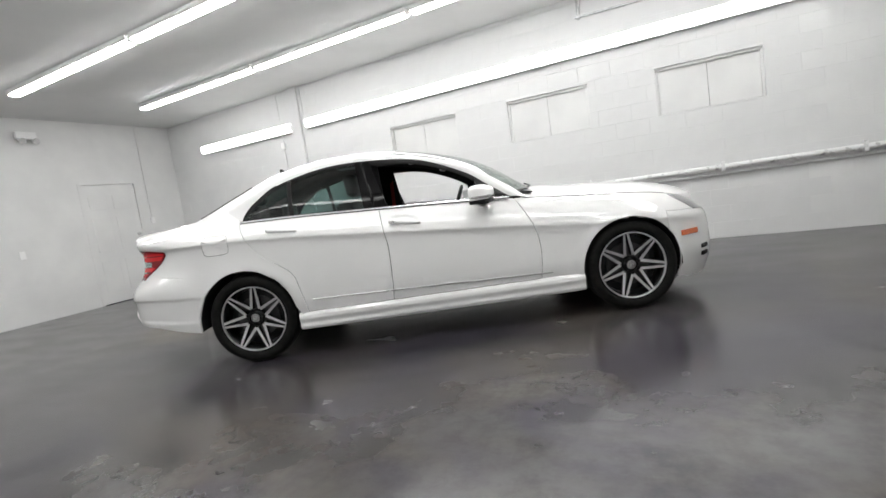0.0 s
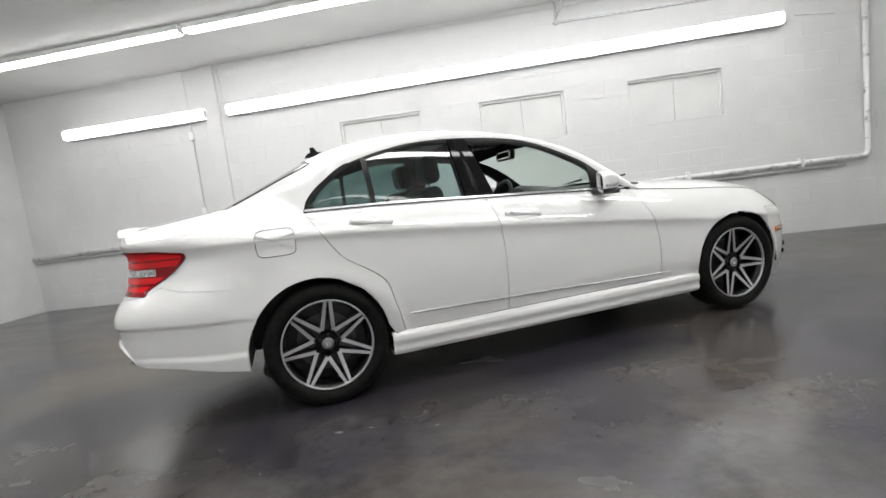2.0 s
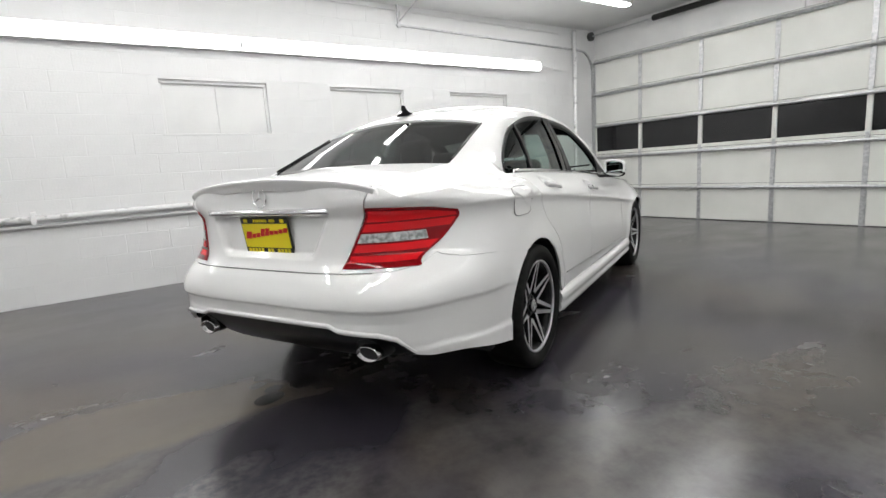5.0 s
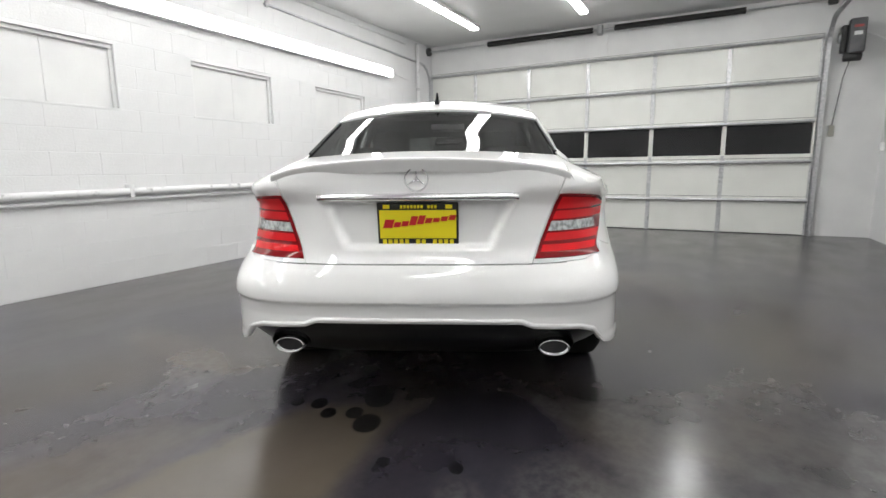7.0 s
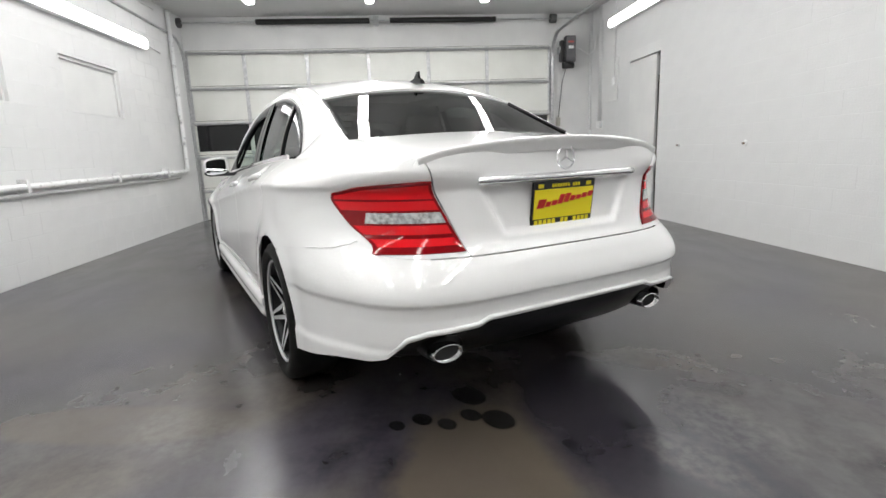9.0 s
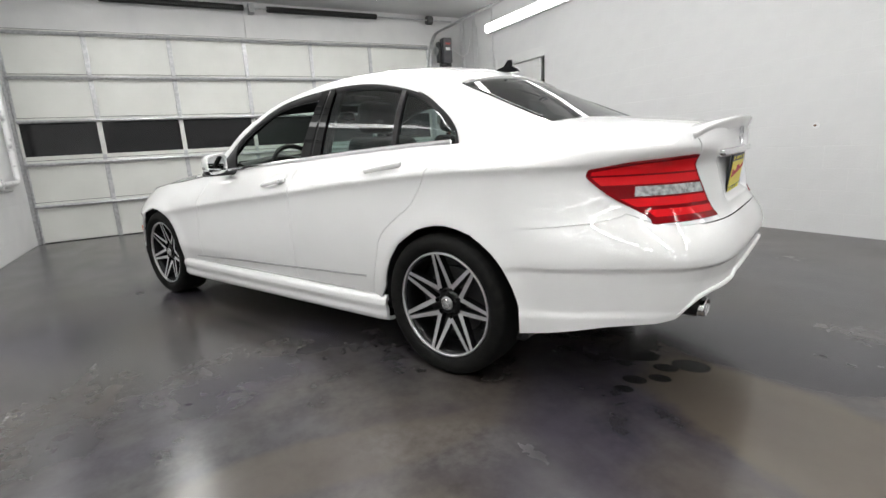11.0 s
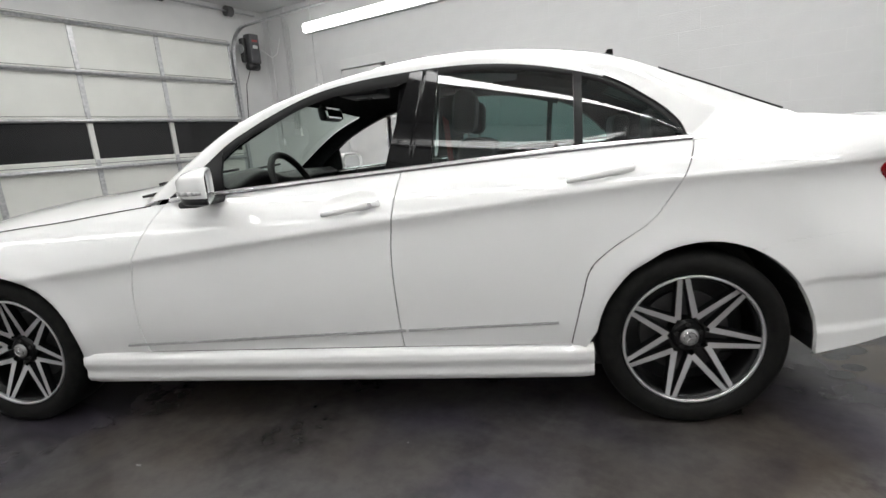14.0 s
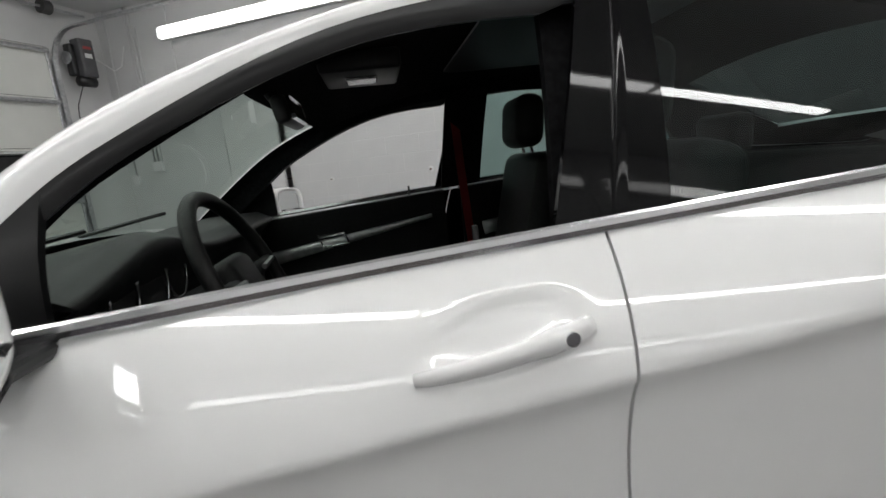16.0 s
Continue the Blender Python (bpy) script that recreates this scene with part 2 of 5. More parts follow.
# ---- boarded windows ----
for k, (a, b) in enumerate(WINDOWS):
    w = tagged(empty("window_%d" % (k + 1), Matrix.Translation((a, Y_LEFT, WIN_Z[0]))), "blind window boarded over and painted white", "window", kind="structure")
    ww, hh = b - a, WIN_Z[1] - WIN_Z[0]
    for name, args in (("board", (0.002, ww / 2 - 0.002, 0.062, 0.08, 0.002, hh - 0.002)), ("board", (ww / 2 + 0.002, ww - 0.002, 0.064, 0.08, 0.002, hh - 0.002))):
        part(name, box(*args), PLAIN, w)
    part("window_frame", box(0.0, ww, 0.03, 0.062, hh - 0.035, hh - 0.001, 0.004), PLAIN, w)
    for x in (0.0, ww - 0.03):
        part("window_frame", box(x, x + 0.03, 0.034, 0.062, 0.0, hh - 0.036, 0.004), PLAIN, w)
    part("window_sill", box(-0.02, ww + 0.02, -0.003, 0.06, -0.02, 0.0, 0.003), WALL, w)

# ---- west wall with its door ----
west = bmesh.new()
DY0, DY1, DZ = 1.7, 2.62, 2.05
add_box(west, X_BACK - T, X_BACK, Y_RIGHT, DY0 - 0.04, 0, Z_CEIL)
add_box(west, X_BACK - T, X_BACK, DY1 + 0.04, Y_LEFT, 0, Z_CEIL)
add_box(west, X_BACK - T, X_BACK, DY0 - 0.04, DY1 + 0.04, DZ + 0.03, Z_CEIL)
tagged(part("wall_west", west, PLAIN), "smooth white painted end wall", "wall", kind="structure")
door = tagged(part("door_1", box(X_BACK - 0.06, X_BACK - 0.02, DY0, DY1, 0.012, DZ, 0.004), PLAIN), "white steel door, shut", "door", kind="structure")
for y0, y1 in ((DY0 + 0.1, DY0 + 0.4), (DY0 + 0.5, DY0 + 0.8)):
    for z0, z1 in ((0.2, 0.75), (0.9, 1.5), (1.62, 1.86)):
        part("door_panel", box(X_BACK - 0.022, X_BACK - 0.014, y0, y1, z0, z1, 0.006), PLAIN, door)
part("door_knob", tube([(X_BACK - 0.02, DY1 - 0.07, 0.98), (X_BACK + 0.02, DY1 - 0.07, 0.98), (X_BACK + 0.03, DY1 - 0.07, 0.98), (X_BACK + 0.06, DY1 - 0.07, 0.98)], [0.012, 0.012, 0.028, 0.022], 14), STEEL, door, "steel door knob", smooth=True)
part("deadbolt", tube([(X_BACK - 0.02, DY1 - 0.07, 1.14), (X_BACK + 0.012, DY1 - 0.07, 1.14)], 0.028, 14), STEEL, door)
for y0, y1, z0, z1 in ((DY0 - 0.04, DY0 - 0.002, 0, DZ + 0.03), (DY1 + 0.002, DY1 + 0.04, 0, DZ + 0.03), (DY0 - 0.002, DY1 + 0.002, DZ + 0.002, DZ + 0.03)):
    part("door_frame", box(X_BACK - 0.1, X_BACK + 0.008, y0, y1, z0, z1), PLAIN, door)

# ---- east wall round the sectional door ----
GY0, GY1, GZ = -2.72, 3.48, 2.83
east = bmesh.new()
add_box(east, X_DOOR, X_DOOR + T, Y_RIGHT - 0.1, GY0 + 0.05, 0, Z_CEIL)
add_box(east, X_DOOR, X_DOOR + T, GY1 - 0.05, Y_LEFT + 0.1, 0, Z_CEIL)
add_box(east, X_DOOR, X_DOOR + T, GY0 + 0.05, GY1 - 0.05, GZ - 0.06, Z_CEIL)
tagged(part("wall_east", east, PLAIN), "white painted wall round a wide garage door", "wall", kind="structure")
DOORWHITE = noise_mix(mat("door_enamel", (0.75, 0.75, 0.72), 0.4), (0.66, 0.665, 0.63), (0.73, 0.735, 0.7), 1.5, rough=(0.3, 0.45))
DARKGLASS = mat("dark_pane", (0.008, 0.008, 0.009), 0.12)
gdoor = tagged(empty("sectional_door", Matrix.Translation((X_DOOR - 0.06, 0, 0))), "closed white sectional garage door with a row of dark panes", "garage door")
SECT = GZ / 5
COLUMNS = [GY0] + [-1.585 + 1.034 * k for k in range(5)] + [GY1]
for k in range(5):
    z0, z1 = k * SECT + 0.003, (k + 1) * SECT - 0.003
    sec = empty("door_section")
    sec.parent = gdoor
    if k != 2:
        for j in range(6):
            part("panel", box(0.0, 0.045, COLUMNS[j] + 0.002, COLUMNS[j + 1] - 0.002, z0, z1, 0.004), DOORWHITE, sec)
    else:
        part("rail", box(0.0, 0.045, GY0, GY1, z0, z0 + 0.055, 0.003), DOORWHITE, sec)
        part("rail", box(0.0, 0.045, GY0, GY1, z1 - 0.04, z1, 0.003), DOORWHITE, sec)
        for j in range(6):
            part("pane", box(0.02, 0.03, COLUMNS[j] + 0.03, COLUMNS[j + 1] - 0.03, z0 + 0.055, z1 - 0.04), DARKGLASS, sec, "dark window pane")
    for j in range(7):
        y = COLUMNS[j]
        part("stile", box(-0.012, 0.001 if k != 2 else 0.045, y - 0.03 if j else y, y + 0.03 if j < 6 else y, z0, z1, 0.003), STEEL if k != 2 else DOORWHITE, sec, "galvanised stile")
        if k:
            part("hinge", box(-0.02, -0.008, y - 0.022 if j else y + 0.01, y + 0.022 if j < 6 else y - 0.01, z0 - 0.05, z0 + 0.045, 0.003), STEEL, sec)
    part("strut", add_tube(bmesh.new(), [(-0.045, GY0 + 0.02, z1 - 0.05), (-0.045, GY1 - 0.02, z1 - 0.05)], 0.024, 8), STEEL, sec, "steel reinforcing strut")
    part("joint_shadow", box(0.01, 0.03, GY0, GY1, z1, z1 + 0.006), BLACK, sec)
part("bottom_seal", box(-0.004, 0.05, GY0, GY1, 0.0, 0.012), BLACK, gdoor)

# tracks, shaft, springs, opener
for s, y in ((1, GY1 + 0.03), (-1, GY0 - 0.045)):
    tr = tagged(empty("door_track"), "galvanised curved door track with brackets", "door track", "door tracks")
    prof = [(X_DOOR - 0.08, 0.0), (X_DOOR - 0.08, 2.6)] + [(X_DOOR - 0.08 - 0.36 * (1 - math.cos(a)), 2.6 + 0.4 * math.sin(a)) for a in np.linspace(0.2, math.pi / 2, 7)] + [(2.25, 3.02)]
    bm = bmesh.new()
    vs = []
    for x, z in prof:
        vs.append([bm.verts.new((x + 0.0, y + dy, z)) for dy in (-0.028, 0.028)])
    for a, b in zip(vs, vs[1:]):
        bm.faces.new((a[0], a[1], b[1], b[0]))
    ob = part("rail", bm, STEEL, tr)
    sol = ob.modifiers.new("thickness", "SOLIDIFY")
    sol.thickness = 0.02
    part("jamb_angle", box(X_DOOR - 0.05, X_DOOR - 0.002, y - 0.015 * s - 0.02, y - 0.015 * s + 0.02, 0.0, 2.7), STEEL, tr)
    for z in (0.4, 1.0, 1.6, 2.2):
        part("bracket", box(X_DOOR - 0.09, X_DOOR - 0.003, y + 0.02, y + 0.05, z, z + 0.06, 0.003), STEEL, tr)
    for x in (2.29,):
        part("hanger", box(x - 0.02, x + 0.02, y - 0.02, y + 0.02, 2.98, 3.27), STEEL, tr)
        part("brace", tube([(x, y, 3.05), (x + 0.1, y - 0.4 * s, 3.27)], 0.012, 6), STEEL, tr)
ZS = 3.25
shaft = tagged(part("torsion_shaft", tube([(X_DOOR - 0.13, Y_RIGHT + 0.25, ZS), (X_DOOR - 0.13, Y_LEFT - 0.06, ZS)], 0.013, 10), STEEL), "steel torsion shaft above the garage door", "door spring")
for y0, y1 in ((2.28, 0.42), (0.08, -1.74)):
    bm = bmesh.new()
    ring = [(0.042 + 0.006 * (k % 2), y0 + (y1 - y0) * k / 120) for k in range(121)]
    vs = [[bm.verts.new((X_DOOR - 0.13 + r * math.cos(a), y, ZS + r * math.sin(a))) for a in np.linspace(0, 2 * math.pi, 12, endpoint=False)] for r, y in ring]
    for p, q in zip(vs, vs[1:]):
        for k in range(12):
            bm.faces.new((p[k], p[(k + 1) % 12], q[(k + 1) % 12], q[k]))
    part("spring", bm, mat("oiled_spring", (0.02, 0.02, 0.02), 0.45, metal=0.4), shaft, "black coil spring")
for y in (GY1 + 0.04, GY0 - 0.04):
    part("cable_drum", tube([(X_DOOR - 0.13, y - 0.05, ZS), (X_DOOR - 0.13, y + 0.05, ZS)], 0.075, 20), mat("drum_metal", (0.12, 0.12, 0.12), 0.5, metal=0.8), shaft, "dark cable drum")
part("centre_bracket", box(X_DOOR - 0.17, X_DOOR - 0.002, 0.27, 0.35, ZS - 0.07, ZS + 0.07, 0.005), STEEL, shaft)
tagged(part("header_post", box(X_DOOR - 0.03, X_DOOR - 0.001, 0.2, 0.42, GZ - 0.05, Z_CEIL), PLAIN), "white painted pad behind the spring bracket", "trim", kind="structure")
GREY = noise_mix(mat("grey_housing", (0.07, 0.07, 0.075), 0.4), (0.06, 0.06, 0.065), (0.085, 0.085, 0.09), 12)
op = tagged(empty("door_opener", Matrix.Translation((X_DOOR - 0.13, GY0 - 0.32, 2.72))), "dark grey side-mounted garage door opener", "door opener")
part("housing", box(-0.15, 0.0, -0.09, 0.09, -0.22, 0.22, 0.02, 3), GREY, op)
part("cover", box(-0.07, 0.03, 0.09, 0.16, -0.2, 0.16, 0.02, 3), BLACK, op, "black gear cover")
part("motor", tube([(-0.07, -0.07, -0.26), (-0.07, 0.12, -0.26)], 0.06, 18), BLACK, op, "black motor drum", smooth=True)
part("label_bar", box(-0.152, -0.149, -0.05, 0.05, 0.1, 0.13), mat("red_label", (0.4, 0.05, 0.05), 0.5), op)
part("label_bar", box(-0.152, -0.149, -0.045, 0.045, 0.0, 0.05), FIXTURE, op)
part("chain_wheel", tube([(-0.02, 0.17, 0.0), (-0.02, 0.185, 0.0)], 0.07, 20), STEEL, op)


# ---- lamps ----
def strip_lamp(name, label, group):
    """An eight-foot fluorescent fixture along x, its back at z 0 or y 0: two lens halves on an enamel tray."""
    e = tagged(empty(name), label, "ceiling light" if "ceiling" in name else "wall light", group)
    wall = name == "wall_light"
    if wall:
        part("tray", box(0.0, 2.4, -0.03, 0.0, -0.076, 0.076, 0.004), FIXTURE, e)
        # thin plates added to keep the diffuser's light off the wall close by
        for z in (-0.076, 0.072):
            part("lip", box(0.0, 2.4, -0.084, -0.0305, z, z + 0.004), FIXTURE, e)
        halves = [(0.012, 1.196), (1.204, 2.388)]
        for a, b in halves:
            part("diffuser", box(a, b, -0.115, -0.031, -0.068, 0.068, 0.034, 4), TUBE_WALL, e, "glowing white diffuser")
        for x in (0.0, 2.388):
            part("end_cap", box(x, x + 0.012, -0.105, -0.031, -0.05, 0.05, 0.004), FIXTURE, e)
    else:
        part("tray", box(0.0, 2.4, -0.075, 0.075, -0.035, 0.0, 0.004), FIXTURE, e)
        # side plates added to hold light off the ceiling and upper walls
        for y in (-0.07, 0.066):
            part("lip", box(0.0, 2.4, y, y + 0.004, -0.06, -0.0355), FIXTURE, e)
        for a, b in ((0.012, 1.196), (1.204, 2.388)):
            part("diffuser", box(a, b, -0.06, 0.06, -0.085, -0.036, 0.02, 3), TUBE, e, "glowing white diffuser")
        for x in (0.0, 2.388):
            part("end_cap", box(x, x + 0.012, -0.055, 0.055, -0.08, -0.036, 0.004), FIXTURE, e)
    return e


first = strip_lamp("wall_light", "lit white fluorescent strip fixed to the block wall", "wall lights")
def tilt(x, y, z, slope):
    return Matrix.Translation((x, y, z)) @ Matrix.Rotation(-math.atan(slope), 4, "Y")


first.matrix_basis = tilt(-2.24, Y_LEFT, 2.53, 0.016)
for x in (0.17, 2.57):
    copy_thing(first, tilt(x, Y_LEFT, 2.567 + 0.013 * x, 0.014))
copy_thing(first, tilt(-4.72, Y_LEFT, 2.505, 0.008) @ Matrix.Diagonal((0.905, 1, 1, 1)))
for x in (5.5, 3.08, 0.66, -1.76):
    copy_thing(first, Matrix.Translation((x, Y_RIGHT, 2.94)) @ Matrix.Rotation(math.pi, 4, "Z"))
first = strip_lamp("ceiling_light", "lit white fluorescent strip under the ceiling", "ceiling lights")
first.matrix_basis = tilt(-4.3, 2.12, ceiling_z(-4.3), SLOPE)
for y in (2.12, 0.38, -1.36):
    for k in range(4):
        if y != 2.12 or k:
            x = -4.3 + 2.45 * k
            copy_thing(first, tilt(x, y, ceiling_z(x), SLOPE))

# ---- pipes and small fittings ----
PIPEPAINT = noise_mix(mat("worn_pipe_paint", (0.75, 0.75, 0.75), 0.4), (0.28, 0.28, 0.29), (0.78, 0.78, 0.78), 9, lo=0.3, hi=0.44)
yp = Y_LEFT - 0.055
run = tagged(part("wall_pipe", tube([Vector((X_BACK + 0.05, yp, 0.81))] + bend((5.6, yp, 0.875), (5.87, yp, 0.877), (5.87, yp, 3.0), 0.1) + [Vector((5.87, yp, 3.3))], 0.032, 12), PIPEPAINT, smooth=True), "worn white-painted steel pipe along the wall and up the corner", "pipe")
for x in (-4, -1.9, 0.4, 2.2, 3.75, 5.1):
    part("clamp", box(x - 0.02, x + 0.02, yp - 0.036, Y_LEFT + 0.0, 0.755 + 0.0058 * (x + 5.6), 0.875 + 0.0058 * (x + 5.6), 0.003), PIPEPAINT, run)
pts = [Vector((X_BACK + 0.05, Y_LEFT - 0.03, 0.745)), Vector((5.62, Y_LEFT - 0.03, 0.795))]
tagged(part("conduit", tube(pts, 0.019, 10), WALL, smooth=True), "white-painted conduit under the wall pipe", "conduit")
tagged(part("pilaster", box(-2.56, -2.36, Y_LEFT - 0.05, Y_LEFT + 0.01, 0, Z_CEIL, 0.006), WALL), "shallow painted pilaster on the block wall", "pilaster", kind="structure")
for pts, lb in (([(-2.3, Y_LEFT - 0.012, 3.3), (-2.3, Y_LEFT - 0.012, 2.7), (-2.22, Y_LEFT - 0.012, 2.66)], "thin cable"), ([(-2.82, Y_LEFT - 0.012, Z_CEIL - 0.08), (-2.82, Y_LEFT - 0.012, 1.25)], "thin cable"), ([(-2.82, Y_LEFT - 0.012, Z_CEIL - 0.08), (-2.5, Y_LEFT - 0.012, Z_CEIL - 0.06), (-2.3, Y_LEFT - 0.06, Z_CEIL - 0.06), (-2.3, Y_LEFT - 0.012, 2.9)], ""), ([(-2.3, Y_LEFT - 0.012, 3.17), (5.5, Y_LEFT - 0.012, 3.22)], ""), ([(-2.62, Y_LEFT - 0.012, 2.6), (-2.16, Y_LEFT - 0.06, 2.65)], ""), ([(5.12, Y_LEFT - 0.012, 2.66), (5.56, Y_LEFT - 0.012, 2.62)], "")):
    tagged(part("cable", tube(pts, 0.008, 6), WALL, smooth=True), "white-painted cable clipped to the wall", "cable")
for x, z in ((-2.82, 1.2), (-2.82, 2.26)):
    tagged(part("socket_box", box(x - 0.035, x + 0.035, Y_LEFT - 0.045, Y_LEFT + 0.002, z - 0.055, z + 0.055, 0.006, 2), FIXTURE), "white surface socket box on the wall", "socket")
sw = tagged(part("switch_box", box(X_BACK - 0.001, X_BACK + 0.04, 2.8, 2.87, 1.3, 1.41, 0.006, 2), FIXTURE), "white light switch box beside the door", "switch")
part("conduit", tube([(X_BACK + 0.016, 2.835, 1.41), (X_BACK + 0.016, 2.835, Z_CEIL)], 0.01, 8), PLAIN, sw)
tagged(part("socket_box", box(X_BACK - 0.001, X_BACK + 0.012, 0.66, 0.74, 0.98, 1.1, 0.004), FIXTURE), "white flush socket in the end wall", "socket")
em = tagged(empty("emergency_light", Matrix.Translation((X_BACK, 1.08, 2.83))), "white emergency light with two lamp heads", "emergency light")
part("body", box(-0.001, 0.06, -0.14, 0.14, -0.05, 0.06, 0.01, 2), FIXTURE, em)
for y in (-0.09, 0.09):
    part("lamp_head", tube([(0.04, y, -0.07), (0.12, y, -0.09)], [0.03, 0.05], 14), FIXTURE, em, smooth=True)
    part("lens", tube([(0.121, y, -0.0902), (0.124, y, -0.091)], 0.042, 14), CLEARISH, em)
for x, z, r in ((3.52, 1.0, 0.026), (2.3, 0.995, 0.036), (0.28, 0.985, 0.03), (-1.13, 0.975, 0.036)):
    an = tagged(part("wall_anchor", tube([(x, Y_RIGHT - 0.004, z), (x, Y_RIGHT + 0.01, z)], [r, r * 0.8], 12), PIPEPAINT), "round painted-over anchor plate in the wall", "anchor")
    part("bolt", tube([(x, Y_RIGHT + 0.008, z), (x, Y_RIGHT + 0.03, z)], r * 0.33, 6), RUST, an, "rusty bolt end")
# corner by the opener: conduits, switch and outlet boxes
for x, z0, z1 in ((6.36, 1.3, Z_CEIL), (6.02, 1.45, Z_CEIL), (5.96, 1.45, Z_CEIL), (5.9, 1.45, 3.1), (5.4, 2.1, Z_CEIL)):
    tagged(part("conduit", tube([(x, Y_RIGHT + 0.014, z0), (x, Y_RIGHT + 0.014, z1)], 0.012, 8), WALL, smooth=True), "white-painted conduit on the wall", "conduit")
for x, z, w in ((5.4, 2.05, 0.04), (5.96, 1.4, 0.075), (6.36, 1.26, 0.04)):
    tagged(part("socket_box", box(x - w, x + w, Y_RIGHT - 0.002, Y_RIGHT + 0.045, z - 0.06, z + 0.06, 0.006, 2), FIXTURE), "white surface box on the wall", "socket")
tagged(part("wall_button", box(X_DOOR - 0.04, X_DOOR + 0.001, GY0 - 0.22, GY0 - 0.15, 1.42, 1.58, 0.008, 2), mat("button_box", (0.35, 0.34, 0.3), 0.5)), "small beige door control box", "switch")
tagged(part("cable", tube([(X_DOOR - 0.2, GY0 - 0.3, 2.55), (X_DOOR - 0.03, GY0 - 0.25, 2.2), (X_DOOR - 0.015, GY0 - 0.19, 1.58)], 0.006, 6), BLACK, smooth=True), "thin black cable to the door control", "cable")
tagged(part("cable", tube([(X_DOOR - 0.2, GY0 - 0.37, 2.8), (X_DOOR - 0.25, Y_RIGHT + 0.1, 2.62), (6.2, Y_RIGHT + 0.03, 2.68), (6.1, Y_RIGHT + 0.03, 2.9)], 0.007, 6), FIXTURE, smooth=True), "grey flexible cable to the opener", "cable")

# ---- closet doorway in the south wall ----
leaf = tagged(part("door_2", box(0.0, DOORWAY[1] - DOORWAY[0] - 0.1, -0.04, 0.0, 0.01, 2.24, 0.004), PLAIN), "white plank door standing a little ajar", "door", kind="structure")
leaf.matrix_basis = Matrix.Translation((DOORWAY[1] - 0.01, Y_RIGHT + 0.004, 0)) @ Matrix.Rotation(radians(180), 4, "Z") @ Matrix.Scale(-1, 4, (0, 1, 0))
tagged(part("closet", box(DOORWAY[0] - 0.3, DOORWAY[1] + 0.3, Y_RIGHT - 1.0, Y_RIGHT - 0.98, 0, 2.4), PLAIN), "closet back wall", "wall", kind="structure")
tagged(part("wall_closet", box(DOORWAY[0] - 0.32, DOORWAY[0] - 0.3, Y_RIGHT - 1.0, Y_RIGHT - T, 0, 2.4), PLAIN), "closet side wall", "wall", kind="structure")
tagged(part("wall_closet", box(DOORWAY[1] + 0.3, DOORWAY[1] + 0.32, Y_RIGHT - 1.0, Y_RIGHT - T, 0, 2.4), PLAIN), "closet side wall", "wall", kind="structure")
tagged(part("closet_ceiling", box(DOORWAY[0] - 0.32, DOORWAY[1] + 0.32, Y_RIGHT - 1.0, Y_RIGHT - T, 2.4, 2.42), PLAIN), "closet ceiling", "ceiling", kind="structure")
shelf = tagged(empty("closet_shelf"), "bare shelf boards inside the closet", "shelf")
for z in (0.45, 0.75, 1.05, 1.5, 1.95):
    part("board", box(DOORWAY[0] - 0.28, DOORWAY[1] + 0.28, Y_RIGHT - 0.75, Y_RIGHT - 0.3, z, z + 0.02), mat("shelf_board", (0.3, 0.28, 0.25), 0.6), shelf)
for x in (DOORWAY[0] - 0.29, DOORWAY[1] + 0.27):
    part("upright", box(x, x + 0.02, Y_RIGHT - 0.75, Y_RIGHT - 0.3, 0, 2.1), bpy.data.materials["shelf_board"], shelf)
tagged(part("hatch", box(5.3, 5.9, Y_RIGHT - 0.004, Y_RIGHT + 0.012, 1.75, 2.4, 0.004), PLAIN), "flat white painted hatch cover on the wall", "panel", kind="structure")


# ---- the car: x forward from the rear axle, y to its left, z up from the floor ----
PAINT = mat("white_car_paint", (0.78, 0.78, 0.775), 0.35, coat=1.0)
noise_mix(PAINT, (0.835, 0.835, 0.83), (0.85, 0.85, 0.845), 3.0)
RUBBER = noise_mix(mat("tyre_rubber", (0.008, 0.008, 0.008), 0.6, spec=0.15), (0.006, 0.006, 0.006), (0.012, 0.012, 0.011), 30, rough=(0.5, 0.75))
GLOSSBLACK = mat("gloss_black", (0.004, 0.004, 0.0045), 0.05, spec=0.22)
TRIMBLACK = mat("black_trim", (0.009, 0.009, 0.0095), 0.3, spec=0.3)
DISC = mat("brake_steel", (0.12, 0.12, 0.12), 0.5, metal=0.8)
VELOUR = noise_mix(mat("black_cloth", (0.008, 0.008, 0.009), 0.9, spec=0.1), (0.005, 0.005, 0.0055), (0.011, 0.011, 0.012), 60)
LEATHER = noise_mix(mat("black_leather", (0.007, 0.007, 0.007), 0.45, spec=0.3), (0.005, 0.005, 0.005), (0.009, 0.009, 0.009), 90, bump=0.2, bump_scale=300)
CHROME = mat("chrome", (0.82, 0.82, 0.83), 0.16, metal=1.0)
MACHINED = mat("machined_aluminium", (0.62, 0.62, 0.63), 0.38, metal=0.7)
WHEELBLACK = mat("black_wheel_paint", (0.005, 0.005, 0.0055), 0.3, spec=0.3)
RED_LENS = mat("red_lens", (0.22, 0.003, 0.006), 0.06, spec=0.3)
BRIGHT_LENS = mat("bright_red_lens", (0.75, 0.012, 0.018), 0.08, spec=0.25)
